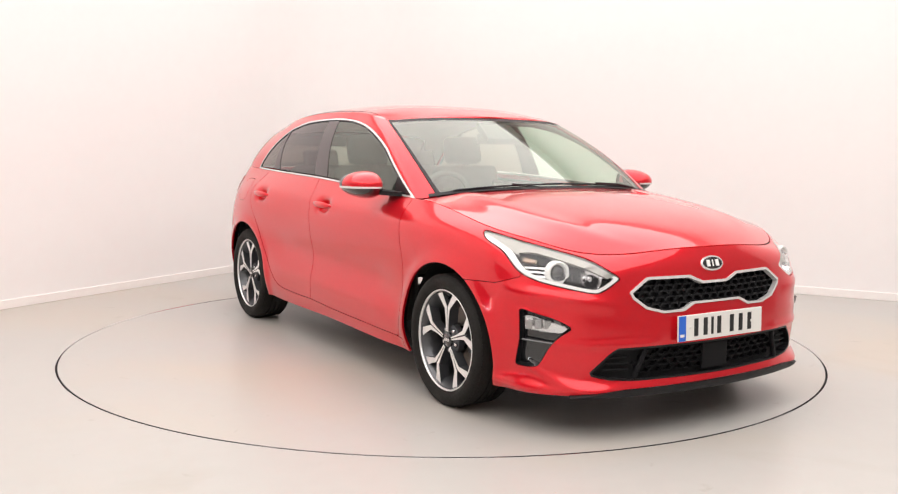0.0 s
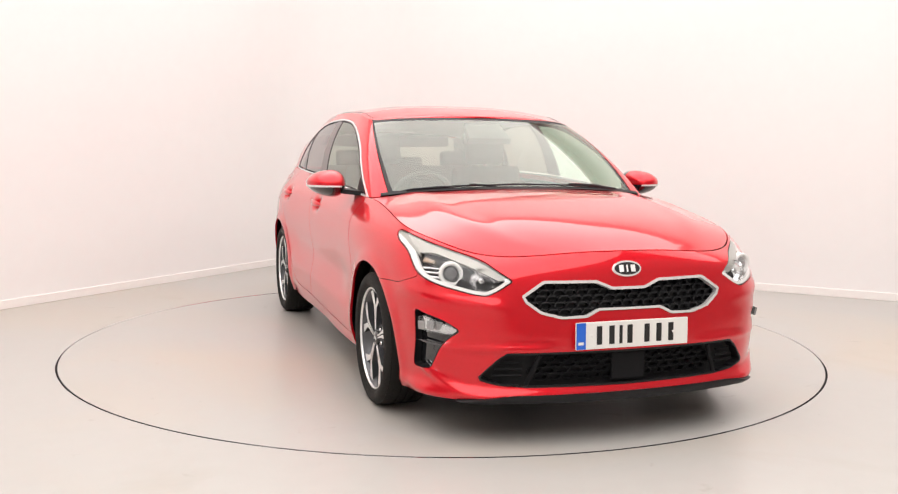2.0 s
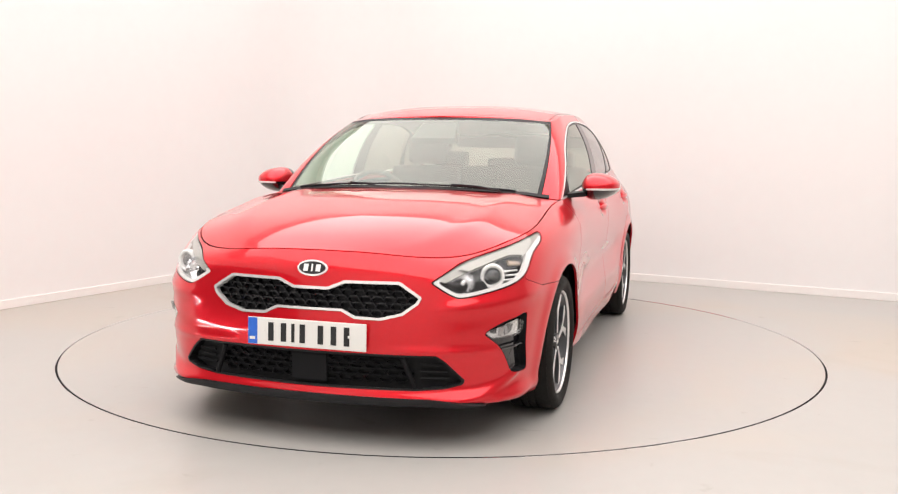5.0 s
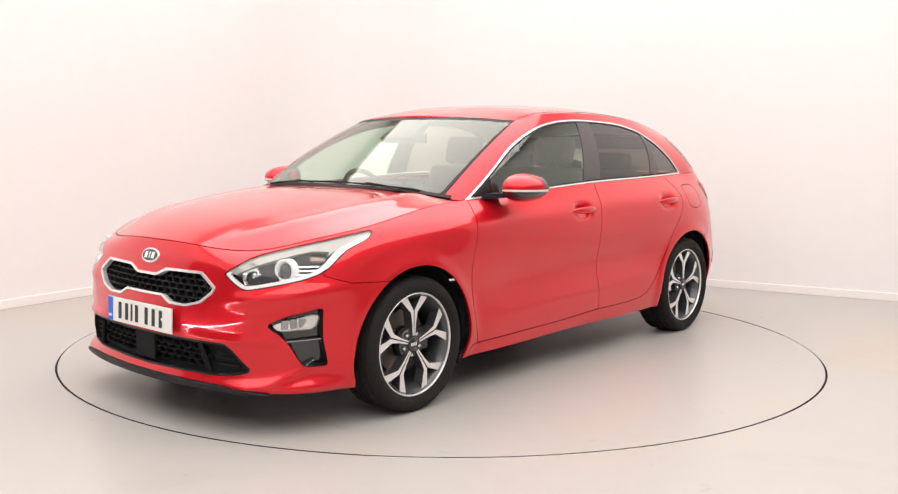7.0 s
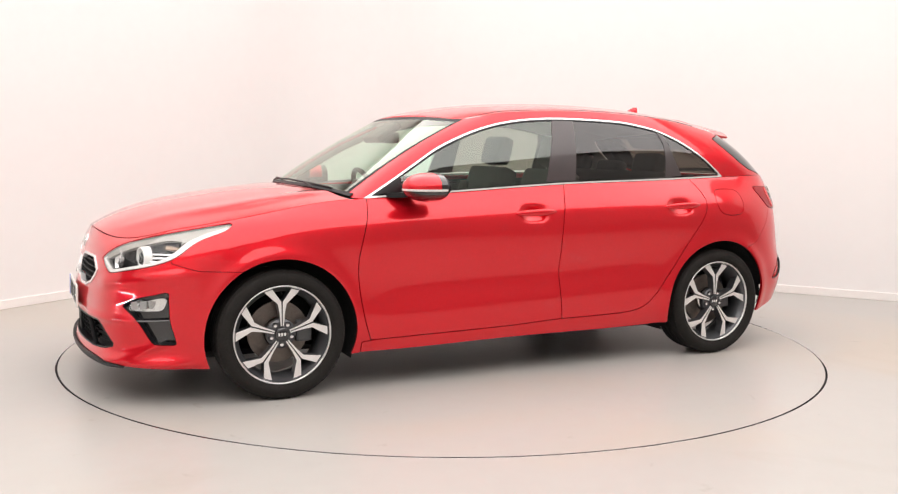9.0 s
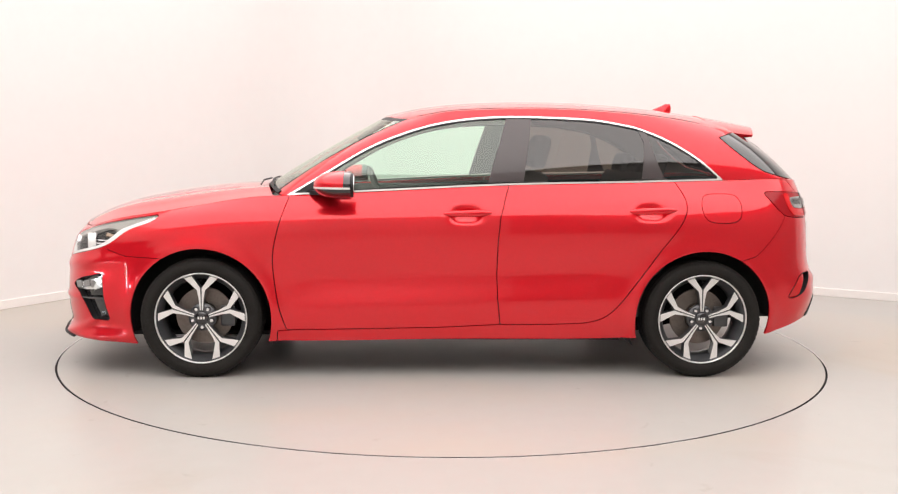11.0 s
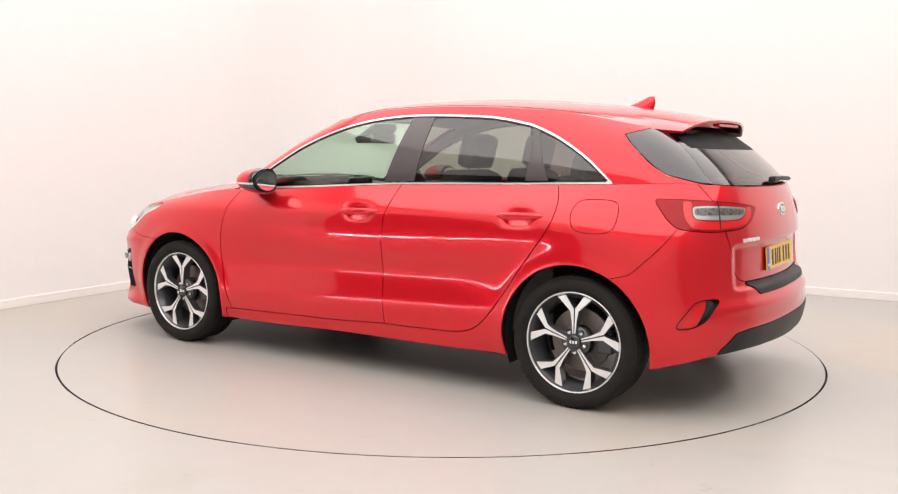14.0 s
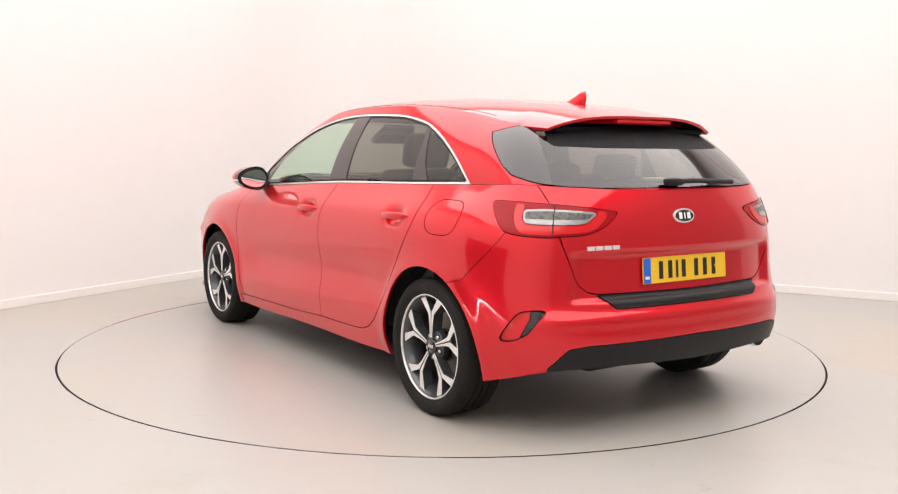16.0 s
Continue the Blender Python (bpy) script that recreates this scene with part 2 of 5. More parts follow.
turntable = new("turntable")
tagged(turntable, "round pale grey turntable, flush in the floor, turning", "turntable")
bm = disc_ring(bmesh.new(), [(RING - 0.05, -0.05), (RING - 0.008, -0.05), (RING - 0.008, 0.0)], 192)
part("platform", bm, FLOOR, turntable)
bm = disc_ring(bmesh.new(), [(RING - 0.008, -0.05), (RING - 0.0076, 0.0005), (RING - 0.005, 0.0005), (RING - 0.005, -0.05)], 192, closed_top=False)
part("rim", bm, DARK, turntable, "thin dark metal edge")


def ceiling_light(u, v, size_u, size_v):
    """The frame of a wide softbox under the ceiling; its lamp shines from inside it."""
    light = new("ceiling_light")
    tagged(light, "wide white softbox under the studio ceiling", "ceiling light", "softboxes")
    z0, z1 = TALL - .16, TALL
    for lo, hi in (((u - size_u / 2 - .05, v - size_v / 2 - .05, z0), (u + size_u / 2 + .05, v - size_v / 2, z1)),
                   ((u - size_u / 2 - .05, v + size_v / 2, z0), (u + size_u / 2 + .05, v + size_v / 2 + .05, z1)),
                   ((u - size_u / 2 - .05, v - size_v / 2, z0), (u - size_u / 2, v + size_v / 2, z1)),
                   ((u + size_u / 2, v - size_v / 2, z0), (u + size_u / 2 + .05, v + size_v / 2, z1))):
        part("frame", box(bmesh.new(), lo, hi, ROOM, .004), SKIRT, light)


for u_, v_, su_, sv_, watts_ in SOFTBOXES:
    ceiling_light(u_, v_, su_, sv_)

# ------------------------------------------------------------ the car's form
def natural(xs, ys):
    """A natural cubic spline through a few knots; ys may be rows of several values."""
    xs = np.asarray(xs, float)
    ys = np.asarray(ys, float)
    if xs[0] > xs[-1]:
        xs, ys = xs[::-1], ys[::-1]
    n = len(xs)
    h = np.diff(xs)
    a = np.zeros((n, n))
    rhs = np.zeros((n,) + ys.shape[1:])
    a[0, 0] = a[-1, -1] = 1
    for i in range(1, n - 1):
        a[i, i - 1], a[i, i], a[i, i + 1] = h[i - 1], 2 * (h[i - 1] + h[i]), h[i]
        rhs[i] = 6 * ((ys[i + 1] - ys[i]) / h[i] - (ys[i] - ys[i - 1]) / h[i - 1])
    m = np.linalg.solve(a, rhs)

    def at(q):
        q = np.atleast_1d(np.asarray(q, float))
        i = np.clip(np.searchsorted(xs, q) - 1, 0, n - 2)
        t0, t1 = q - xs[i], xs[i + 1] - q
        if ys.ndim > 1:
            t0, t1, hh = t0[:, None], t1[:, None], h[i][:, None]
        else:
            hh = h[i]
        return (m[i] * t1 ** 3 + m[i + 1] * t0 ** 3) / (6 * hh) + (ys[i] / hh - m[i] * hh / 6) * t1 + (ys[i + 1] / hh - m[i + 1] * hh / 6) * t0
    return at


def chord(points):
    p = np.asarray(points, float)
    d = np.r_[0, np.cumsum(np.sqrt((np.diff(p, axis=0) ** 2).sum(1)))]
    return d / d[-1]


# half outline of the body in plan, from the nose round the side to the tail
PLAN = [(2.190, 0.0), (2.178, 0.22), (2.146, 0.44), (2.080, 0.64), (1.95, 0.783), (1.76, 0.862), (1.5, 0.898), (1.2, 0.914),
        (0.6, 0.906), (0.0, 0.902), (-0.6, 0.906), (-1.1, 0.916), (-1.5, 0.908), (-1.75, 0.870), (-1.92, 0.785),
        (-2.02, 0.65), (-2.08, 0.44), (-2.108, 0.20), (-2.115, 0.0)]
_p = [(x, -y) for x, y in PLAN[2:0:-1]] + PLAN + [(x, -y) for x, y in PLAN[-2:-4:-1]]
_c = chord(_p)
_s0, _s1 = _c[2], _c[-3]
_plan = natural((_c - _s0) / (_s1 - _s0), _p)
PLAN_S = (_c[2:-2] - _s0) / (_s1 - _s0)


def s_of_x(x):
    q = np.linspace(0, 1, 2001)
    return float(q[np.argmin(np.abs(_plan(q)[:, 0] - x))])


def plan_frame(s):
    p = _plan(s)
    d = _plan(np.asarray(s) + 1e-4) - _plan(np.asarray(s) - 1e-4)
    d /= np.sqrt((d ** 2).sum(1))[:, None]
    return p, np.stack([-d[:, 1], d[:, 0]], 1) * -1          # outward


# stations round the body at which its section is given
STATION_X = [2.190, 2.140, 1.95, 1.60, 1.325, 0.90, 0.0, -0.8, -1.325, -1.72, -1.96, -2.07, -2.115]
STATION = [s_of_x(x) for x in STATION_X]
STATION[0], STATION[-1] = 0.0, 1.0
# rings of the body side from the sill up: inset from the plan outline, and height
RINGS = [
    ([.035, .030, .035, .060, .080, .045, .036, .040, .070, .055, .030, .015, .020], [.195, .195, .19, .175, .19, .195, .205, .21, .22, .235, .30, .32, .31]),
    ([.012, .012, .018, .025, .026, .017, .015, .017, .022, .025, .010, .002, .004], [.29, .29, .29, .30, .31, .31, .31, .32, .33, .34, .37, .37, .36]),
    ([.004, .004, .004, .006, .008, .018, .020, .018, .006, .004, .000, .000, .000], [.46, .46, .46, .47, .48, .47, .47, .48, .49, .49, .48, .48, .48]),
    ([.032, .026, .012, .002, .002, .009, .010, .009, .002, .008, .030, .038, .040], [.61, .61, .62, .63, .65, .65, .66, .67, .68, .66, .62, .62, .62]),
    ([.060, .055, .060, .038, .028, .016, .014, .014, .020, .050, .060, .057, .058], [.715, .715, .735, .79, .82, .83, .85, .87, .88, .88, .86, .86, .86]),
]
# the upper edge of the body side: bonnet gap, belt line, foot of the rear window
EDGE = [(2.100, 0.0, .787), (2.085, .24, .782), (2.040, .44, .768), (1.955, .60, .774), (1.80, .725, .817), (1.62, .786, .850), (1.325, .798, .902),
        (1.05, .795, .945), (.88, .80, .955), (.3, .802, .985), (-.26, .80, 1.015), (-.8, .785, 1.03), (-1.2, .768, 1.042), (-1.5, .752, 1.052),
        (-1.72, .724, 1.060), (-1.885, .615, 1.056), (-1.975, .37, 1.045), (-2.002, .17, 1.042), (-2.01, 0.0, 1.042)]
_e = [(x, -y, z) for x, y, z in EDGE[2:0:-1]] + EDGE + [(x, -y, z) for x, y, z in EDGE[-2:-4:-1]]
_ec = chord(_e)
_edge_c = natural((_ec - _ec[2]) / (_ec[-3] - _ec[2]), _e)


# matched run along plan and edge: both by the same x at the sides, by the same share of y at the ends
def _match():
    q = np.linspace(0, 1, 1201)
    e = _edge_c(q)
    knots_s, knots_e = [0.0], [0.0]
    for sx, ex in ((2.140, 2.062), (1.95, 1.84), (1.60, 1.55), (1.325, 1.325), (.9, .9), (0, 0), (-.8, -.8), (-1.325, -1.30), (-1.72, -1.64), (-1.96, -1.86), (-2.07, -1.965)):
        knots_s.append(s_of_x(sx))
        knots_e.append(float(q[np.argmin(np.abs(e[:, 0] - ex))]))
    return knots_s + [1.0], knots_e + [1.0]


MS, ME = _match()
_match_f = natural(MS, ME)


def edge(s):
    return _edge_c(np.clip(_match_f(s), 0, 1))


_ring_f = [(natural(STATION, d), natural(STATION, z)) for d, z in RINGS]


def body(s, v):
    """Point of the body's left side: s round the plan, v from the sill (0) to the upper edge (1)."""
    s = np.asarray(s, float).ravel()
    v = np.asarray(v, float).ravel()
    p, n = plan_frame(s)
    pts = [np.c_[p - n * d(s)[:, None], z(s)] for d, z in _ring_f] + [edge(s)]
    k = np.array([0, .16, .38, .58, .80, 1.0])
    pts = np.array(pts)                                     # ring, point, xyz
    # natural spline in v, solved once for all points
    basis = natural(k, np.eye(len(k)))(v)
    return np.einsum("pr,rpk->pk", basis, pts)


# greenhouse: foot ring and roof ring, matched point by point from the windscreen's middle round to the rear window's
FOOT = [(1.062, 0.0, .998), (1.042, .30, .995), (.996, .55, .983), (.946, .722, .964), (.882, .796, .956), (.70, .806, .966), (.3, .804, .987), (-.26, .80, 1.017), (-.8, .785, 1.032),
        (-1.2, .767, 1.044), (-1.5, .748, 1.054), (-1.72, .719, 1.062), (-1.880, .610, 1.058), (-1.972, .37, 1.047), (-2.008, 0.0, 1.044)]
HEAD = [(.395, 0.0, 1.387), (.383, .25, 1.385), (.350, .46, 1.378), (.29, .578, 1.368), (.20, .622, 1.374), (.08, .631, 1.398), (-.06, .629, 1.414), (-.40, .633, 1.426), (-.78, .624, 1.418),
        (-1.10, .606, 1.393), (-1.33, .582, 1.360), (-1.50, .566, 1.328), (-1.59, .468, 1.325), (-1.655, .25, 1.327), (-1.67, 0.0, 1.328)]
BULGE = [.010, .010, .013, .026, .030, .034, .034, .032, .034, .036, .034, .026, .020, .018, .018]


def _ring(points):
    p = [(x, -y, z) for x, y, z in points[2:0:-1]] + points + [(x, -y, z) for x, y, z in points[-2:-4:-1]]
    return natural(np.arange(-2, len(points) + 2), p)


_foot, _head, _bulge = _ring(FOOT), _ring(HEAD), natural(np.arange(len(BULGE)), BULGE)
NG = len(FOOT) - 1


def upper(s, v):
    """Point of the greenhouse's left half: s from 0 (windscreen's middle) to NG (rear window's middle), v from foot to roof."""
    s, v = np.asarray(s, float).ravel(), np.asarray(v, float).ravel()
    a, b = _foot(s), _head(s)
    t = _foot(s + 1e-3) - _foot(s - 1e-3)
    n = np.cross(t, b - a)
    n /= np.sqrt((n ** 2).sum(1))[:, None]
    n *= np.sign(n[:, 0] * a[:, 0] + n[:, 1] * a[:, 1] * 3 + 1e-9)[:, None]
    return a + (b - a) * v[:, None] + n * (_bulge(s) * 4 * v * (1 - v))[:, None]


_roof_c = natural([.395, .28, .10, -.07, -.40, -.76, -1.10, -1.43, -1.80], [1.396, 1.424, 1.456, 1.473, 1.487, 1.482, 1.459, 1.420, 1.353])
_hood_c = natural([2.10, 2.00, 1.90, 1.80, 1.69, 1.51, 1.32, 1.095], [.788, .840, .879, .908, .931, .961, .985, 1.000])


def grid(fn, ss, vs):
    """Verts and quads of a surface over two runs."""
    a, b = np.meshgrid(ss, vs, indexing="ij")
    pts = fn(a.ravel(), b.ravel())
    n, m = len(ss), len(vs)
    idx = np.arange(n * m).reshape(n, m)
    quads = np.stack([idx[:-1, :-1], idx[1:, :-1], idx[1:, 1:], idx[:-1, 1:]], -1).reshape(-1, 4)
    return pts, quads, np.c_[a.ravel(), b.ravel()]


def hood(q, f):
    """Bonnet: q along the edge from the nose to the windscreen, f from the middle line to the edge."""
    q, f = np.asarray(q).ravel(), np.asarray(f).ravel()
    e = _edge_c(q)
    x, ye, ze = e[:, 0], e[:, 1], e[:, 2]
    xc = x + 0.115 * np.clip((1.30 - x) / .35, 0, 1) ** 2 * (1 - f ** 2)
    zc = _hood_c(np.clip(xc, 1.07, 2.1))
    y = ye * f
    crease = 0.016 * np.exp(-((f - .74) / .09) ** 2) * np.clip((2.05 - x) / .3, 0, 1)
    return np.c_[xc, y, ze + (zc - ze) * (1 - np.abs(f) ** 2.4) + crease * (1 - f)* 2]


def roof(q, f):
    q, f = np.asarray(q).ravel(), np.asarray(f).ravel()
    e = _head(q)
    x, ye, ze = e[:, 0], e[:, 1], e[:, 2]
    zc = _roof_c(np.clip(x, -1.8, .395))
    return np.c_[x, ye * f, ze + (zc - ze) * (1 - np.abs(f) ** 2.6)]


# ------------------------------------------------------------ sheets that can be cut into panels
class Sheet:
    """Rows of x y z, normal, and two surface coordinates; faces of any size."""

    def __init__(self, rows, faces):
        self.rows, self.faces = rows, faces

    @property
    def p(self):
        return self.rows[:, :3]

    def copy(self, shift=0.0):
        rows = self.rows.copy()
        rows[:, :3] += rows[:, 3:6] * shift
        return Sheet(rows, self.faces)


def make_sheet(fn, ss, vs, coord=None, relief=None):
    p, quads, uv = grid(fn, ss, vs)
    n, m = len(ss), len(vs)

    def normals(p):
        g = p.reshape(n, m, 3)
        nn = np.cross(np.gradient(g, axis=0), np.gradient(g, axis=1)).reshape(-1, 3)
        nn /= np.sqrt((nn ** 2).sum(1))[:, None] + 1e-12
        return nn
    nn = normals(p)
    mid = np.median((nn * (p - np.array([0, 0, .55]))).sum(1))
    if mid < 0:
        nn, quads = -nn, quads[:, ::-1]
    if coord is not None:
        uv = np.c_[coord(uv[:, 0]), uv[:, 1]]
    if relief is not None:
        p = p + nn * relief(p, uv)[:, None]
        sign = 1 if mid >= 0 else -1
        nn = normals(p) * sign
    return Sheet(np.c_[p, nn, uv], [tuple(int(i) for i in f) for f in quads])


def cut(sheet, f, keep=1):
    """The part of a sheet on which f (one value a row) has the sign of keep."""
    f = np.asarray(f, float) * keep
    f = np.where(np.abs(f) < 1e-7, 1e-7, f)
    inside = (f > 0).tolist()
    rows = sheet.rows
    faces, extra, cache = [], [], {}
    n0 = len(rows)
    for face in sheet.faces:
        flags = [inside[i] for i in face]
        if all(flags):
            faces.append(face)
        elif any(flags):
            out = []
            for k, i in enumerate(face):
                j = face[(k + 1) % len(face)]
                if inside[i]:
                    out.append(i)
                if inside[i] != inside[j]:
                    key = (i, j) if i < j else (j, i)
                    if key not in cache:
                        a, b = key
                        t = f[a] / (f[a] - f[b])
                        cache[key] = n0 + len(extra)
                        extra.append(rows[a] + (rows[b] - rows[a]) * t)
                    out.append(cache[key])
            if len(out) >= 3:
                faces.append(tuple(out))
    rows = np.r_[rows, np.array(extra)] if extra else rows
    used = sorted({i for face in faces for i in face})
    index = {i: k for k, i in enumerate(used)}
    return Sheet(rows[used] if used else rows[:0], [tuple(index[i] for i in face) for face in faces])


def loop_of(points, steps=8, closed=True):
    """A smooth outline through a few knots (centripetal turns)."""
    p = np.asarray(points, float)
    n = len(p)
    out = []
    for i in range(n if closed else n - 1):
        p0, p1, p2, p3 = (p[(i - 1) % n], p[i], p[(i + 1) % n], p[(i + 2) % n]) if closed else (p[max(i - 1, 0)], p[i], p[i + 1], p[min(i + 2, n - 1)])
        for t in np.arange(steps) / steps:
            out.append(0.5 * (2 * p1 + (p2 - p0) * t + (2 * p0 - 5 * p1 + 4 * p2 - p3) * t ** 2 + (3 * p1 - p0 - 3 * p2 + p3) * t ** 3))
    return np.array(out if closed else out + [p[-1]])


def inside_of(points, q, round_off=0.0):
    """Signed distance of the rows of q to an outline, positive inside."""
    p = np.asarray(points, float)
    a, b = p, np.roll(p, -1, axis=0)
    best = np.full(len(q), 1e9)
    odd = np.zeros(len(q), bool)
    for (ax, ay), (bx, by) in zip(a, b):
        ex, ey = bx - ax, by - ay
        wx, wy = q[:, 0] - ax, q[:, 1] - ay
        t = np.clip((wx * ex + wy * ey) / (ex * ex + ey * ey + 1e-12), 0, 1)
        best = np.minimum(best, (wx - ex * t) ** 2 + (wy - ey * t) ** 2)
        cross = (ay > q[:, 1]) != (by > q[:, 1])
        if ey:
            odd ^= cross & (q[:, 0] < ex * (q[:, 1] - ay) / ey + ax)
    return np.sqrt(best) * np.where(odd, 1, -1) + round_off


def rim_edges(faces):
    seen = {}
    for face in faces:
        for k, i in enumerate(face):
            j = face[(k + 1) % len(face)]
            seen[(i, j)] = seen.get((i, j), 0) + 1
    return [(i, j) for i, j in seen if (j, i) not in seen]


def solid(sheet, depth, skip_mid=False):
    """Verts and faces with the rim turned inwards by depth."""
    p, n = sheet.rows[:, :3], sheet.rows[:, 3:6]
    n = n / (np.sqrt((n ** 2).sum(1))[:, None] + 1e-12)
    verts, faces = [tuple(v) for v in p], list(sheet.faces)
    if depth:
        index = {}
        for i, j in rim_edges(sheet.faces):
            if skip_mid and abs(p[i][1]) < 1e-4 and abs(p[j][1]) < 1e-4:
                continue
            for k in (i, j):
                if k not in index:
                    index[k] = len(verts)
                    verts += [tuple(p[k]), tuple(p[k] - n[k] * depth)]
            faces.append((index[j], index[i], index[i] + 1, index[j] + 1))
    return verts, faces


def mirrored(verts, faces):
    return [(x, -y, z) for x, y, z in verts], [tuple(reversed(f)) for f in faces]


def pair(name, sheet, mat, parent, depth=0.012, label=""):
    """A panel on each side of the car."""
    v, f = solid(sheet, depth)
    left = raw_part(name, v, f, mat, parent, label)
    right = raw_part(name, *mirrored(v, f), mat, parent, label)
    return left, right


def whole(name, sheet, mat, parent, depth=0.012, label=""):
    """One panel across the car's middle."""
    rows = sheet.rows.copy()
    rows[np.abs(rows[:, 1]) < 2e-4, 1] = 0.0
    v, f = solid(Sheet(rows, sheet.faces), depth, True)
    mv, mf = mirrored(v, f)
    n = len(v)
    where = [i if abs(v[i][1]) < 1e-6 and i < len(rows) else n + i for i in range(n)]
    return raw_part(name, v + mv, f + [tuple(where[i] for i in face) for face in mf], mat, parent, label)


# arc length along the plan, in metres from the nose
_q = np.linspace(0, 1, 4001)
_pl = _plan(_q)
_arc = np.r_[0, np.cumsum(np.sqrt((np.diff(_pl, axis=0) ** 2).sum(1)))]


def arc_of(s):
    return np.interp(s, _q, _arc)


def step(x, a, b):
    t = np.clip((x - a) / (b - a), 0, 1)
    return t * t * (3 - 2 * t)


WHEEL_X, WHEEL_Z, ARCH = 1.325, 0.314, 0.368


def shape_relief(p, uv):
    """Creases and hollows pressed into the panels."""
    x, z, a = p[:, 0], p[:, 2], uv[:, 0]
    out = np.zeros(len(p))
    # number plate recess in the tailgate
    out -= 0.028 * step(a, 4.92, 5.00) * (1 - step(z, .775, .792)) * step(z, .585, .60)
    # hollow along the lower doors
    along = step(x, -1.05, -.65) * (1 - step(x, .60, .95))
    out -= 0.012 * np.exp(-((z - .535 - .03 * (.6 - x)) / .075) ** 2) * along
    out += 0.007 * np.exp(-((z - .385 - .03 * (.6 - x)) / .055) ** 2) * along
    # shoulder line
    out += 0.005 * np.exp(-((z - .872 - .03 * (.3 - x)) / .045) ** 2) * step(x, -1.75, -1.3) * (1 - step(x, 1.0, 1.5))
    # arch lips
    for wx in (WHEEL_X, -WHEEL_X):
        r = np.hypot(x - wx, z - WHEEL_Z)
        out += 0.012 * np.exp(-((r - .372) / .045) ** 2) * step(np.abs(p[:, 1]), .6, .75)
    # nose: fold under the grille, and the chin
    front = 1 - step(a, .55, .95)
    out += 0.010 * np.exp(-((z - .402) / .016) ** 2) * front * step(a, .30, .42)
    out += 0.034 * np.exp(-((z - .205) / .035) ** 2) * (1 - step(a, .9, 1.25))
    # bowls behind the door handles
    for hx, hz in ((-.055, .868), (-1.03, .888)):
        out -= 0.032 * np.exp(-(np.abs((x - hx) / .068) ** 3 + np.abs((z - hz) / .036) ** 3)) * step(p[:, 1], .6, .7)
    # sharp fold from the fog lamp down to the chin, soft bulge under the headlight
    z_fold = np.interp(a, [.55, .70, .84, .95], [.208, .225, .262, .31])
    out += 0.012 * np.exp(-((z - z_fold) / .020) ** 2) * step(a, .52, .66) * (1 - step(a, .90, 1.0))
    z_bulge = np.interp(a, [.50, .75, 1.05], [.565, .585, .615])
    out += 0.009 * np.exp(-((z - z_bulge) / .030) ** 2) * step(a, .48, .62) * (1 - step(a, .98, 1.15))
    # tail: fold over the bumper
    out += 0.010 * np.exp(-((z - .515) / .03) ** 2) * step(a, 4.70, 4.95)
    return out


BODY = make_sheet(body, np.unique(np.r_[np.linspace(0, .20, 110), np.linspace(.20, .80, 230), np.linspace(.80, 1, 110)]), np.linspace(0, 1, 78), arc_of, shape_relief)
UPPER = make_sheet(upper, np.linspace(0, NG, 300), np.linspace(0, 1, 48))
_qs = np.linspace(0, 1, 2001)
HOOD_END = float(_qs[np.argmin(np.abs(_edge_c(_qs)[:, 0] - .955))])
HOOD = make_sheet(hood, np.r_[np.linspace(0, .14, 50), np.linspace(.145, HOOD_END, 60)], np.linspace(0, 1, 50))
ROOF = make_sheet(roof, np.linspace(0, NG, 150), np.linspace(0, 1, 32))
for _s in (HOOD, ROOF):
    _flip = _s.rows[:, 5].mean() < 0
    if _flip:
        _s.rows[:, 3:6] *= -1
        _s.faces = [tuple(reversed(f)) for f in _s.faces]


# ------------------------------------------------------------ the car: outer panels
car = new("car")
tagged(car, "bright red five-door hatchback standing on the turntable", "car")

GAP = 0.0024


def az(sheet):
    return np.c_[sheet.rows[:, 6], sheet.rows[:, 2]]


def xz(sheet):
    return sheet.rows[:, [0, 2]]


def take(sheet, outline, coords, gap=GAP):
    """Splits a sheet at an outline: the piece inside it and the rest, with a gap between them."""
    d = inside_of(outline, coords(sheet))
    return cut(sheet, d - gap), cut(sheet, -d - gap)


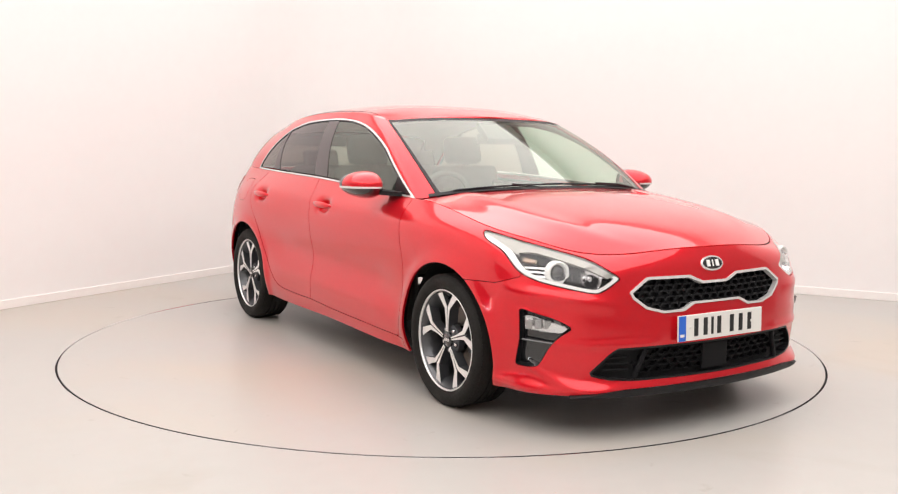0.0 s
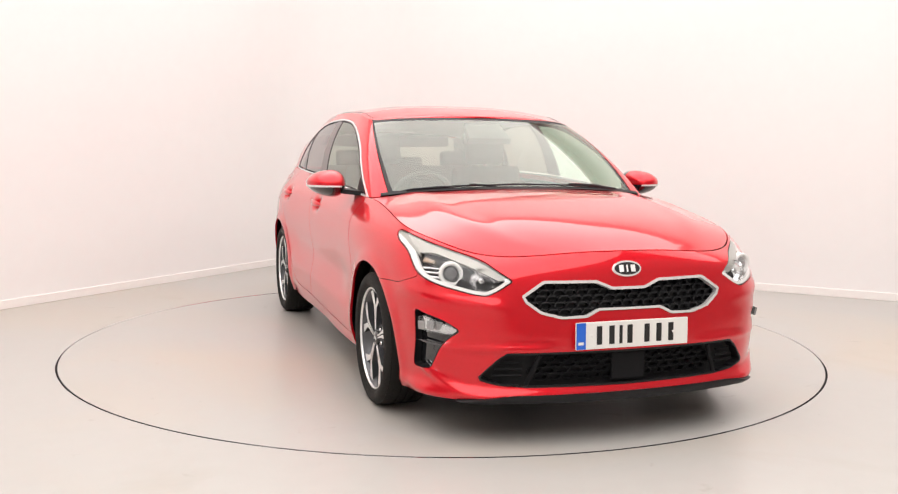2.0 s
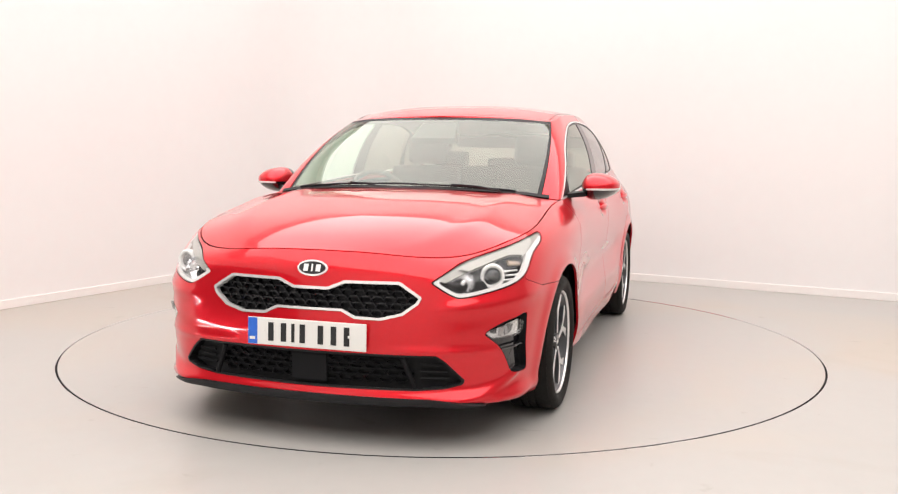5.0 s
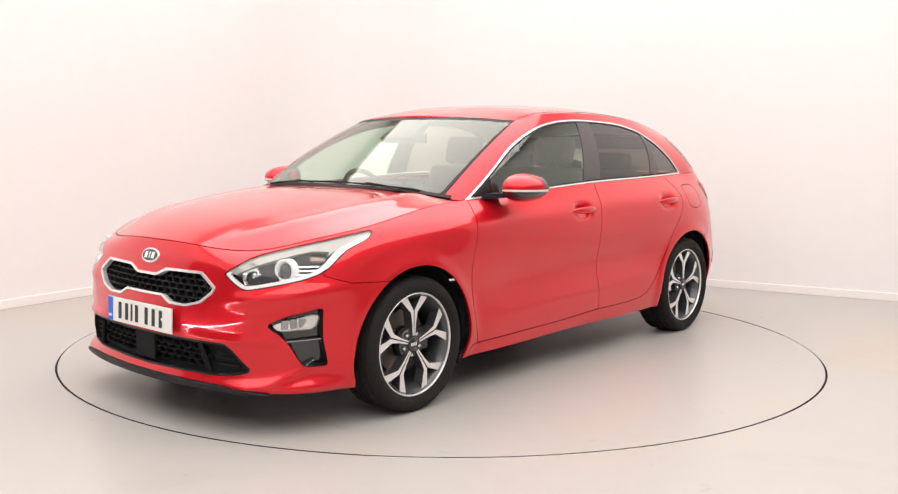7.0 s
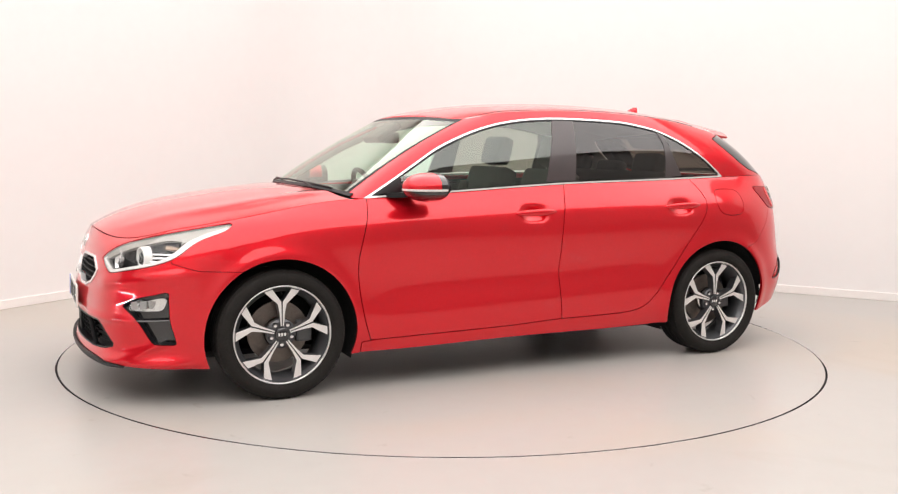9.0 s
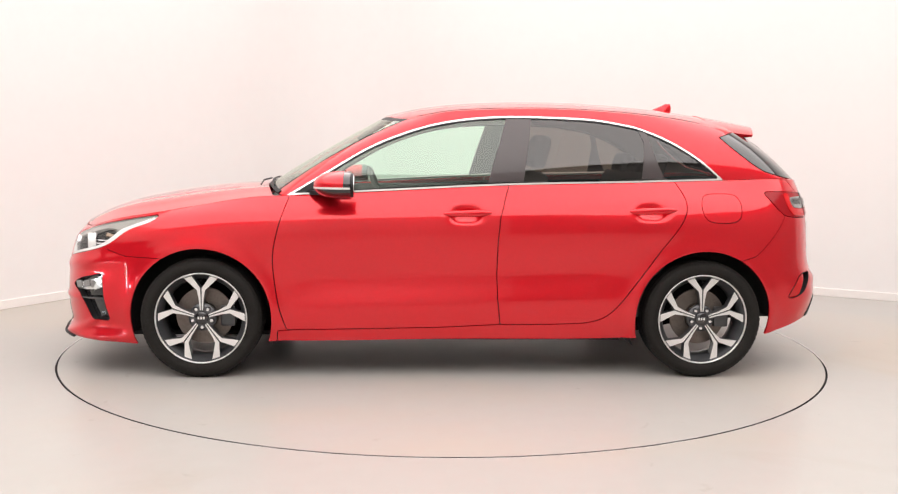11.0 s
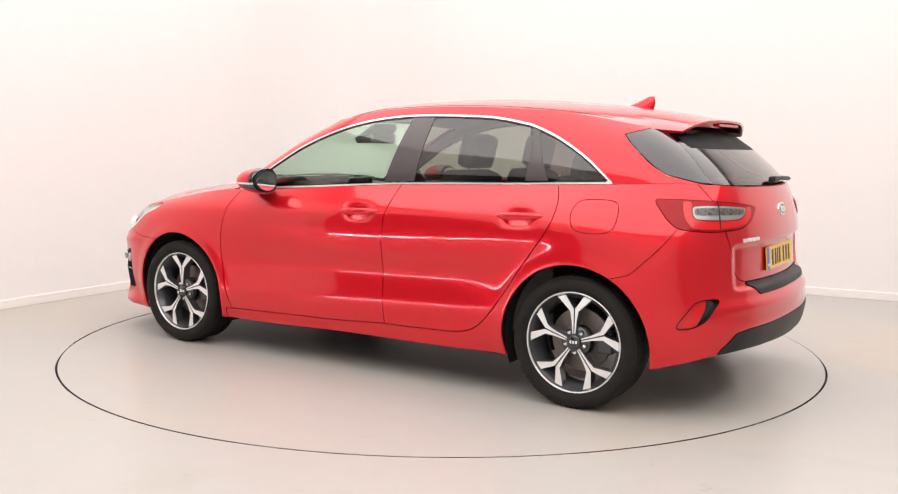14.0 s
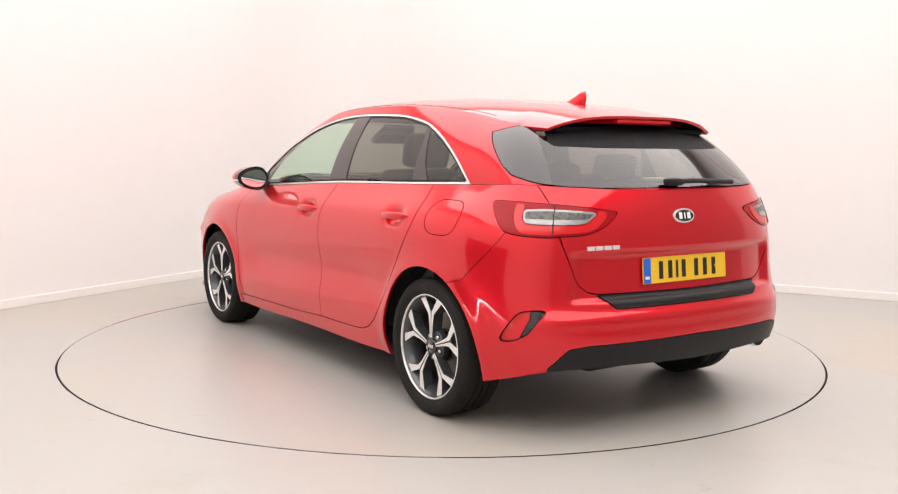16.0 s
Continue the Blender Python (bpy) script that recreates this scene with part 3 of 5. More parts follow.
def build_shell():
    rest = BODY
    for wx in (WHEEL_X, -WHEEL_X):
        rest = cut(rest, np.hypot(rest.p[:, 0] - wx, (rest.p[:, 2] - WHEEL_Z)) - ARCH)
    pieces = {}
    grille = [(-.2, .645), (.075, .645), (.145, .674), (.375, .676), (.475, .617), (.462, .590), (.40, .545), (.305, .522), (.20, .526), (.145, .552), (-.2, .552)]
    pieces["grille"], rest = take(rest, grille, az, 0.001)
    low = [(-.2, .388), (.535, .388), (.575, .36), (.655, .285), (.645, .268), (.57, .252), (.45, .243), (-.2, .238)]
    pieces["intake"], rest = take(rest, low, az, 0.001)
    lamp = loop_of([(1.245, .848), (1.13, .838), (1.02, .823), (.83, .792), (.65, .745), (.515, .684), (.53, .66), (.605, .623), (.65, .618), (.755, .635), (.91, .664), (1.01, .70), (1.11, .772), (1.22, .815)], 4)
    pieces["headlight"], rest = take(rest, lamp, az, 0.0018)
    fog = loop_of([(.963, .538), (.90, .527), (.817, .510), (.742, .478), (.745, .462), (.79, .43), (.83, .385), (.875, .312), (.90, .298), (.985, .292), (.995, .31), (.972, .405), (.968, .50)], 4)
    pieces["fog"], rest = take(rest, fog, az, 0.0015)
    tail = loop_of([(4.535, .988), (4.61, .994), (4.84, .986), (5.04, .970), (5.165, .953), (5.16, .938), (5.11, .896), (5.02, .864), (4.90, .855), (4.80, .851), (4.64, .863), (4.585, .895), (4.55, .945)], 4)
    pieces["tail"], rest = take(rest, tail, az, 0.0018)
    refl = loop_of([(4.630, .43), (4.675, .50), (4.725, .549), (4.83, .556), (4.80, .515), (4.755, .46), (4.69, .428)], 4)
    pieces["reflector"], rest = take(rest, refl, az, 0.0015)
    strip = [(5.075, .6135), (5.155, .555), (5.8, .556), (5.8, .608)]
    pieces["strip"], rest = take(rest, strip, az, 0.001)
    diff = [(4.80, .1), (4.845, .318), (4.93, .402), (5.02, .415), (5.8, .425), (5.8, .1)]
    pieces["diffuser"], rest = take(rest, diff, az, 0.001)
    chin = [(-.3, .1), (-.3, .214), (.50, .212), (.66, .200), (.74, .19), (.80, .1)]
    pieces["chin"], rest = take(rest, chin, az, 0.0008)
    gate = [(4.70, 1.3), (4.757, 1.066), (4.844, .972), (4.918, .793), (4.985, .66), (5.03, .625), (5.085, .614), (5.8, .608), (5.8, 1.3)]
    pieces["tailgate"], rest = take(rest, gate, az)
    bump = [(4.63, .875), (4.54, .775), (4.42, .655), (4.2, .6), (4.2, 0), (5.8, 0), (5.8, .62), (5.085, .62), (5.03, .63), (4.985, .665), (4.918, .793), (4.86, .90)]
    pieces["rear_bumper"], rest = take(rest, bump, az, 0.0014)
    nose = [(-.3, 0), (-.3, 1.3), (.975, 1.3), (.985, .672), (1.11, .635), (1.32, .628), (1.32, 0)]
    pieces["front_bumper"], rest = take(rest, nose, az, 0.0014)
    b_line = [(-.24, .285), (-.225, .42), (-.22, .55), (-.222, .72), (-.235, .85), (-.262, .95), (-.30, 1.06)]
    front = [(.885, 1.06), (.872, .955)] + loop_of([(.875, .94), (.928, .76), (.95, .61), (.922, .39), (.88, .255)], 5, False).tolist() + [(.70, .258), (.09, .268)] + b_line
    pieces["front_door"], rest = take(rest, front, xz)
    rear = list(reversed(b_line)) + loop_of([(-.24, .284), (-.55, .288), (-.73, .302), (-.84, .36), (-.96, .51), (-1.07, .665), (-1.195, .84), (-1.218, .95), (-1.17, 1.06)], 5, False).tolist()
    pieces["rear_door"], rest = take(rest, rear, xz)
    flap = loop_of([(-1.33, .975), (-1.41, .982), (-1.49, .975), (-1.517, .94), (-1.517, .88), (-1.49, .84), (-1.41, .830), (-1.335, .842), (-1.305, .88), (-1.302, .935)], 4)
    pieces["fuel_flap"], rest = take(rest, flap, xz, 0.0018)
    wing = [(.86, 1.3), (.86, .2525), (.93, .250), (.93, 0), (3, 0), (3, 1.3)]
    pieces["fender"], pieces["side"] = take(rest, wing, xz)
    return pieces


SHELL = build_shell()
whole("front_bumper", SHELL["front_bumper"], PAINT, car)
whole("rear_bumper", SHELL["rear_bumper"], PAINT, car)
tailgate = whole("tailgate", SHELL["tailgate"], PAINT, car)
for key in ("fender", "fuel_flap"):
    pair(key, SHELL[key], PAINT, car)
FRONT_DOORS = pair("front_door", SHELL["front_door"], PAINT, car)
REAR_DOORS = pair("rear_door", SHELL["rear_door"], PAINT, car)
pair("side_panel", SHELL["side"], PAINT, car)
whole("diffuser", SHELL["diffuser"].copy(0.004), BLACK, car, 0.03, "black textured plastic diffuser")
whole("loading_strip", SHELL["strip"].copy(0.006), BLACK, car, 0.02, "black textured plastic strip")
whole("front_splitter", SHELL["chin"].copy(0.012), BLACK, car, 0.03, "dark grey plastic splitter")
_rim = _edge_c(np.linspace(0, HOOD_END, 700))
_to_rim = np.array([np.sqrt(((_rim - p) ** 2).sum(1).min()) for p in HOOD.p])
whole("bonnet", cut(HOOD, _to_rim - 0.0065), PAINT, car, 0.02)
whole("roof", ROOF, PAINT, car, 0.0)

# dark inner shell behind the gaps, and the floor pan
inner = make_sheet(body, np.linspace(0, 1, 140), np.linspace(0, 1, 30), arc_of)
inner = inner.copy(-0.045)
for wx in (WHEEL_X, -WHEEL_X):
    inner = cut(inner, np.hypot(inner.p[:, 0] - wx, inner.p[:, 2] - WHEEL_Z) - .42)
inner = cut(inner, np.where(inner.p[:, 0] > .9, 1, 1.2) - inner.p[:, 2] * 0 - np.where((inner.p[:, 2] < .155), 1, 0) * 5)
whole("inner_shell", inner, DARK, car, 0.0)


def build_floor_pan():
    bm = bmesh.new()
    box(bm, (-.90, -.80, .185), (.93, .80, .215), None, 0.01)
    box(bm, (-1.85, -.50, .26), (-.90, .50, .29), None, 0.01)
    box(bm, (.93, -.60, .17), (2.05, .60, .20), None, 0.01)
    for y in (-.5, .5):
        box(bm, (-.85, y - .05, .165), (.85, y + .05, .19), None, 0.008)
    box(bm, (-1.8, -.3, .22), (-1.5, .35, .27), None, 0.03)
    return part("floor_pan", bm, DARK, car)


build_floor_pan()


def build_liners():
    """Dark half-round wheel wells."""
    for wx, lo, hi in ((WHEEL_X, -.08, 1.13), (-WHEEL_X, -.13, 1.0)):
        for side in (1, -1):
            bm = bmesh.new()
            n = 28
            for k in range(n):
                a0, a1 = (math.pi * (lo + (hi - lo) * k / n), math.pi * (lo + (hi - lo) * (k + 1) / n))
                ring = [(wx + .392 * math.cos(a), y * side, WHEEL_Z + .392 * math.sin(a)) for a, y in ((a0, .83), (a1, .83), (a1, .50), (a0, .50))]
                bm.faces.new([bm.verts.new(c) for c in ring])
            ring = [bm.verts.new((wx + .392 * math.cos(math.pi * (lo + (hi - lo) * k / n)), .50 * side, WHEEL_Z + .392 * math.sin(math.pi * (lo + (hi - lo) * k / n)))) for k in range(n + 1)]
            bm.faces.new(ring)
            bmesh.ops.remove_doubles(bm, verts=bm.verts, dist=1e-4)
            part("wheel_arch_liner", bm, DARK, car, smooth=True)


build_liners()


# ------------------------------------------------------------ the car: greenhouse
def build_greenhouse():
    rest = UPPER
    s, v = rest.rows[:, 6], rest.rows[:, 7]
    pieces = {}
    # windscreen with its dark border
    f = (2.86 + 0.75 * v) - s
    ws = cut(rest, f - 0.02)
    rest = cut(rest, -f - 0.02)
    f = np.minimum((2.86 + 0.75 * ws.rows[:, 7]) - .15 - ws.rows[:, 6], np.minimum((ws.rows[:, 7] - .030) * 6, (.955 - ws.rows[:, 7]) * 6))
    pieces["windscreen"], pieces["ws_border"] = cut(ws, f), cut(ws, -f)
    # rear window, and the black panels beside it
    line = [(-1.625, 1.5), (-1.605, 1.322), (-1.550, 1.312), (-1.456, 1.284), (-1.50, 1.240), (-1.55, 1.198), (-1.62, 1.142), (-1.69, 1.100), (-1.82, 1.066), (-1.95, 1.050), (-2.3, 1.045), (-2.3, 1.5)]
    back, rest = take(rest, line, xz)
    f = back.rows[:, 6] - (11.75 + .15 * (1 - back.rows[:, 7]))
    pane, pieces["rear_side"] = cut(back, f - .001), cut(back, -f - .001)
    d = np.minimum((pane.rows[:, 7] - .56) * .46, pane.rows[:, 6] * .42 - 12.0 * .42)
    corner = np.hypot(np.minimum((pane.rows[:, 7] - .56) * .46 - .05, 0), np.minimum((pane.rows[:, 6] - 12.0) * .42 - .05, 0))
    d = np.where(corner > 0, .05 - corner, d)
    pieces["rear_frit"], pieces["rear_window"] = cut(pane, d), cut(pane, -d)
    # side windows
    dlo = [(.905, .90), (.885, .957)] + loop_of([(.885, .957), (.76, 1.032), (.60, 1.130), (.46, 1.212), (.30, 1.281), (.14, 1.332), (-.02, 1.364), (-.19, 1.381), (-.36, 1.386), (-.63, 1.380),
                                                (-.78, 1.370), (-.93, 1.345), (-1.02, 1.322), (-1.17, 1.258), (-1.32, 1.166), (-1.445, 1.060)], 4, False).tolist() + [(-1.452, 1.045), (-1.452, .90)]
    sides, rest = take(rest, dlo, xz, 0.0008)
    pieces["pillars"] = rest
    d = np.minimum(inside_of(dlo, xz(sides)), (sides.rows[:, 2] - _foot(sides.rows[:, 6])[:, 2]))
    trim, seal = 0.0095, 0.0175
    pieces["trim"] = cut(sides, trim - d)
    pieces["seal"] = cut(sides, np.minimum(d - trim, seal - d))
    glassy = cut(sides, d - seal)
    b_post = [(-.168, .9), (-.172, 1.03), (-.272, 1.36), (-.30, 1.5), (-.43, 1.5), (-.412, 1.365), (-.362, 1.03), (-.355, .9)]
    pieces["b_post"], glassy = take(glassy, b_post, xz, 0.0005)
    c_post = [(-.995, .9), (-1.002, 1.06), (-1.018, 1.20), (-1.018, 1.25), (-.985, 1.34), (-.97, 1.5), (-1.02, 1.5), (-1.035, 1.31), (-1.085, 1.15), (-1.135, 1.035), (-1.18, .9)]
    pieces["c_post"], glassy = take(glassy, c_post, xz, 0.0005)
    x = glassy.rows[:, 0]
    front = cut(glassy, x + .3)
    pieces["front_glass"], pieces["sail"] = cut(front, .68 - front.rows[:, 0]), cut(front, front.rows[:, 0] - .682)
    mid = cut(glassy, -(x + .3))
    pieces["rear_glass"] = cut(mid, mid.rows[:, 0] + 1.06)
    pieces["quarter_glass"] = cut(mid, -(mid.rows[:, 0] + 1.06))
    return pieces


HOUSE = build_greenhouse()
CLEAR = glass("clear_glass", (0.76, 0.94, 0.84), ior=1.62, sheen=(0.93, 1.0, 0.94))
SCREEN = glass("windscreen_glass", (0.74, 0.85, 0.75), ior=1.69, sheen=(0.95, 1.0, 0.93))
TINT = glass("tinted_glass", (0.31, 0.285, 0.25), ior=1.5)
POST = material("satin_black_post", (0.055, 0.045, 0.046), 0.3, coat=0.4, vary=0.06, vary_scale=12)
pair("pillar", HOUSE["pillars"], PAINT, car, 0.012)
pair("window_trim", HOUSE["trim"].copy(0.002), BRIGHT, car, 0.01, "bright chrome window trim")
pair("window_seal", HOUSE["seal"].copy(0.001), BLACK, car, 0.008, "black rubber window seal")
pair("door_post", HOUSE["b_post"].copy(0.001), POST, car, 0.008, "satin black door post")
pair("rear_door_post", HOUSE["c_post"].copy(0.001), POST, car, 0.008, "satin black post")
pair("mirror_sail", HOUSE["sail"].copy(0.001), BLACK, car, 0.008, "black plastic corner panel")
pair("spoiler_side", HOUSE["rear_side"].copy(0.001), GLOSS, car, 0.01, "gloss black side panel")
whole("windscreen", HOUSE["windscreen"], SCREEN, car, 0.0, "clear green-tinted windscreen").visible_shadow = False
whole("windscreen_border", HOUSE["ws_border"].copy(-0.001), BLACK, car, 0.006, "black printed border")
whole("rear_window_border", HOUSE["rear_frit"], SHADE, car, 0.004, "black printed band")
whole("rear_window", HOUSE["rear_window"], TINT, car, 0.0, "dark tinted rear window").visible_shadow = False
for ob in pair("front_window", HOUSE["front_glass"].copy(-0.002), CLEAR, car, 0.0, "clear window pane"):
    ob.visible_shadow = False
for key, name in (("rear_glass", "rear_side_window"), ("quarter_glass", "quarter_window")):
    for ob in pair(name, HOUSE[key].copy(-0.002), TINT, car, 0.0, "dark tinted window pane"):
        ob.visible_shadow = False


# ------------------------------------------------------------ the car: lamps, grille, fittings
def at_az(a, z, lift=0.0, side=1):
    """Point and outward normal of the body at an arc length and height."""
    k = int(np.argmin((BODY.rows[:, 6] - a) ** 2 + (BODY.rows[:, 2] - z) ** 2))
    p, n = BODY.rows[k, :3], BODY.rows[k, 3:6]
    m = np.array([1, side, 1])
    return Vector((p + n * lift) * m), Vector(n * m)


def at_xz(x, z, lift=0.0, side=1):
    k = int(np.argmin((BODY.rows[:, 0] - x) ** 2 + (BODY.rows[:, 2] - z) ** 2))
    p, n = BODY.rows[k, :3], BODY.rows[k, 3:6]
    m = np.array([1, side, 1])
    return Vector((p + n * lift) * m), Vector(n * m)


def facing(place, way, up=(0, 0, 1)):
    """A pose at place with z along way and y as nearly up as may be."""
    z = Vector(way).normalized()
    x = Vector(up).cross(z).normalized()
    y = z.cross(x)
    return Matrix.Translation(place) @ Matrix((x, y, z)).transposed().to_4x4()


def prism(bm, outline, z0, z1, m=None, bevel=0.0):
    """An outline in x, y drawn out from z0 to z1."""
    m = m or Matrix()
    low = [bm.verts.new(m @ Vector((x, y, z0))) for x, y in outline]
    top = [bm.verts.new(m @ Vector((x, y, z1))) for x, y in outline]
    n = len(outline)
    bm.faces.new(list(reversed(low)))
    face = bm.faces.new(top)
    for k in range(n):
        bm.faces.new((low[k], low[(k + 1) % n], top[(k + 1) % n], top[k]))
    if bevel:
        bmesh.ops.bevel(bm, geom=list(face.edges), offset=bevel, segments=2, profile=0.5, affect="EDGES")
    return bm


def ellipse(a, b, n=32):
    return [(a * math.cos(2 * math.pi * k / n), b * math.sin(2 * math.pi * k / n)) for k in range(n)]


def tube(bm, path, radius, steps=10):
    """A round bar along a path of points."""
    path = [Vector(p) for p in path]
    loops = []
    for i, p in enumerate(path):
        d = (path[min(i + 1, len(path) - 1)] - path[max(i - 1, 0)]).normalized()
        x = d.cross(Vector((0, 0, 1)) if abs(d.z) < .9 else Vector((1, 0, 0))).normalized()
        y = d.cross(x)
        loops.append([bm.verts.new(p + (x * math.cos(2 * math.pi * k / steps) + y * math.sin(2 * math.pi * k / steps)) * radius) for k in range(steps)])
    for a, b in zip(loops, loops[1:]):
        for k in range(steps):
            bm.faces.new((a[k], a[(k + 1) % steps], b[(k + 1) % steps], b[k]))
    bm.faces.new(list(reversed(loops[0])))
    bm.faces.new(loops[-1])
    bmesh.ops.recalc_face_normals(bm, faces=bm.faces)
    return bm


LENS = glass("lamp_lens", (0.96, 0.97, 0.97), ior=1.35)
SILVER = material("silvered_reflector", (0.84, 0.84, 0.85), 0.18, 1.0, vary=0.1, vary_scale=60)
BEZEL = material("grey_lamp_bezel", (0.50, 0.49, 0.47), 0.25, 0.25, vary=0.1, vary_scale=25)
LAMP_TRIM = material("satin_grey_lamp_trim", (0.36, 0.35, 0.32), 0.35, 0.3, vary=0.1, vary_scale=25)
WHITE = material("white_light_guide", (0.82, 0.82, 0.80), 0.25, coat=0.6)
AMBER = material("amber_lens", (0.36, 0.25, 0.17), 0.2, coat=0.6)
PANE = material("clear_lamp_pane", (0.36, 0.355, 0.35), 0.22, 0.5, 0.5, bump=0.6, scale=90)
RED_LENS = material("red_lamp_lens", (0.32, 0.005, 0.010), 0.15, vary=0.08, vary_scale=50, specular_ior_level=0.25)
RED_BRIGHT = material("bright_red_lamp_strip", (0.62, 0.006, 0.010), 0.22, coat=0.25)
YELLOW = material("yellow_plate", (0.86, 0.52, 0.02), 0.4, coat=0.3, vary=0.03, vary_scale=20)
PLATE_WHITE = material("white_plate", (0.80, 0.79, 0.75), 0.4, coat=0.3, vary=0.03, vary_scale=20)
BLUE = material("blue_plate_band", (0.02, 0.13, 0.62), 0.4)
INK = material("black_plate_print", (0.012, 0.012, 0.012), 0.5)


def build_headlights():
    lamp = SHELL["headlight"]
    edge_d = inside_of(loop_of([(1.245, .848), (1.13, .838), (1.02, .823), (.83, .792), (.65, .745), (.515, .684), (.53, .66), (.605, .623), (.65, .618), (.755, .635), (.91, .664), (1.01, .70), (1.11, .772), (1.22, .815)], 4), az(lamp))
    a, z = lamp.rows[:, 6], lamp.rows[:, 2]
    lower = np.interp(a, [.50, .60, .75, .92, 1.05, 1.15, 1.26], [.70, .665, .69, .715, .775, .815, .842]) - z
    guide = cut(lamp, np.minimum(np.minimum(edge_d - .004, .017 + .022 * step(a, .90, 1.12) - edge_d), lower)).copy(-.006)
    upper_band = cut(lamp, np.minimum(np.minimum(edge_d - .003, .030 - edge_d + .03 * step(a, .9, 1.1)), -lower)).copy(-.010)
    lenses = pair("headlight", lamp, LENS, car, 0.0, "clear headlight lens with silver trim")
    for ob in lenses:
        ob.visible_shadow = False
    for side, lens in zip((1, -1), lenses):
        flip = (lambda v, f: (v, f)) if side > 0 else mirrored
        raw_part("lamp_housing", *flip(*solid(lamp.copy(-.062), 0.0)), BEZEL, lens, "grey lamp housing")
        raw_part("lamp_wall", *flip(*solid(Sheet(lamp.copy(-.004).rows, lamp.faces), .06))[:1], [f for f in flip(*solid(Sheet(lamp.copy(-.004).rows, lamp.faces), .06))[1][len(lamp.faces):]], BEZEL, lens)
        raw_part("light_guide", *flip(*solid(guide, .014)), WHITE, lens, "white daytime running light strip")
        raw_part("lamp_trim", *flip(*solid(upper_band, .014)), LAMP_TRIM, lens)
        p, n = at_az(.815, .706, -.026, side)
        way = Vector((1, .25 * side, 0))
        m = facing(p, way)
        bm = disc_ring(bmesh.new(), [(.050, -.03), (.050, .006), (.047, .010), (.038, .008), (.033, -.010)], 36, closed_top=False)
        bmesh.ops.transform(bm, matrix=m, verts=bm.verts)
        part("projector_ring", bm, WHITE, lens, smooth=True)
        bm = disc_ring(bmesh.new(), [(.033, -.010), (.030, .0), (.022, .007), (.010, .010), (.002, .011)], 32)
        bmesh.ops.transform(bm, matrix=m, verts=bm.verts)
        part("projector_lens", bm, GLOSS, lens, smooth=True)
        # faceted main-beam reflector
        p, n = at_az(.650, .682, -.024, side)
        m = facing(p, (1, .15 * side, .12))
        bm = disc_ring(bmesh.new(), [(.053, .006), (.045, -.010), (.034, -.021), (.020, -.028), (.012, -.029)], 14)
        disc_ring(bm, [(.012, -.029), (.011, -.006), (.006, -.003)], 14)
        bmesh.ops.transform(bm, matrix=m, verts=bm.verts)
        part("main_beam_reflector", bm, SILVER, lens)
        p, n = at_az(.97, .755, -.034, side)
        bm = prism(bmesh.new(), [(-.03, -.010), (.03, -.014), (.034, .0), (-.028, .012)], 0, .012, facing(p, n), .003)
        part("indicator", bm, AMBER, lens, "amber indicator")
        p, n = at_az(.93, .712, -.036, side)
        bm = bmesh.new()
        for k in range(3):
            box(bm, (-.055, -.03 + .018 * k, 0), (.045, -.022 + .018 * k, .012), facing(p, n), .002)
        part("lamp_fins", bm, SILVER, lens)


build_headlights()


def hex_mesh(bm, sheet_outline, pitch_a, pitch_z, a_max, z_lo, z_hi, lift, wall=0.0032, depth=.026):
    """A honeycomb of flat hexagonal cells laid on the nose."""
    rows = int((z_hi - z_lo) / pitch_z) + 2
    cols = int(2 * a_max / pitch_a) + 2
    for r in range(rows):
        for c in range(-cols // 2 - 1, cols // 2 + 2):
            a0, z0 = (c + .5 * (r % 2)) * pitch_a, z_lo + r * pitch_z
            if inside_of(sheet_outline, np.array([[abs(a0), z0]]))[0] < .004:
                continue
            p, n = at_az(abs(a0), z0, lift, 1 if a0 >= 0 else -1)
            m = facing(p, (n.x, n.y, 0))
            out = [(-.5, 0), (-.30, .52), (.30, .52), (.5, 0), (.30, -.52), (-.30, -.52)]
            o = [(x * pitch_a * 1.04, y * pitch_z * 1.25) for x, y in out]
            i = [(x * (1 - 2 * wall / pitch_a), y * (1 - 2.6 * wall / pitch_z)) for x, y in o]
            vo = [bm.verts.new(m @ Vector((x, y, 0))) for x, y in o]
            vi = [bm.verts.new(m @ Vector((x, y, 0.002))) for x, y in i]
            vb = [bm.verts.new(m @ Vector((x * .9, y * .9, -depth))) for x, y in i]
            for k in range(6):
                j = (k + 1) % 6
                bm.faces.new((vo[k], vo[j], vi[j], vi[k]))
                bm.faces.new((vi[k], vi[j], vb[j], vb[k]))
    return bm


GRILLE = [(-.2, .645), (.075, .645), (.145, .674), (.375, .676), (.475, .617), (.462, .590), (.40, .545), (.305, .522), (.20, .526), (.145, .552), (-.2, .552)]
INTAKE = [(-.2, .388), (.535, .388), (.575, .36), (.655, .285), (.645, .268), (.57, .252), (.45, .243), (-.2, .238)]


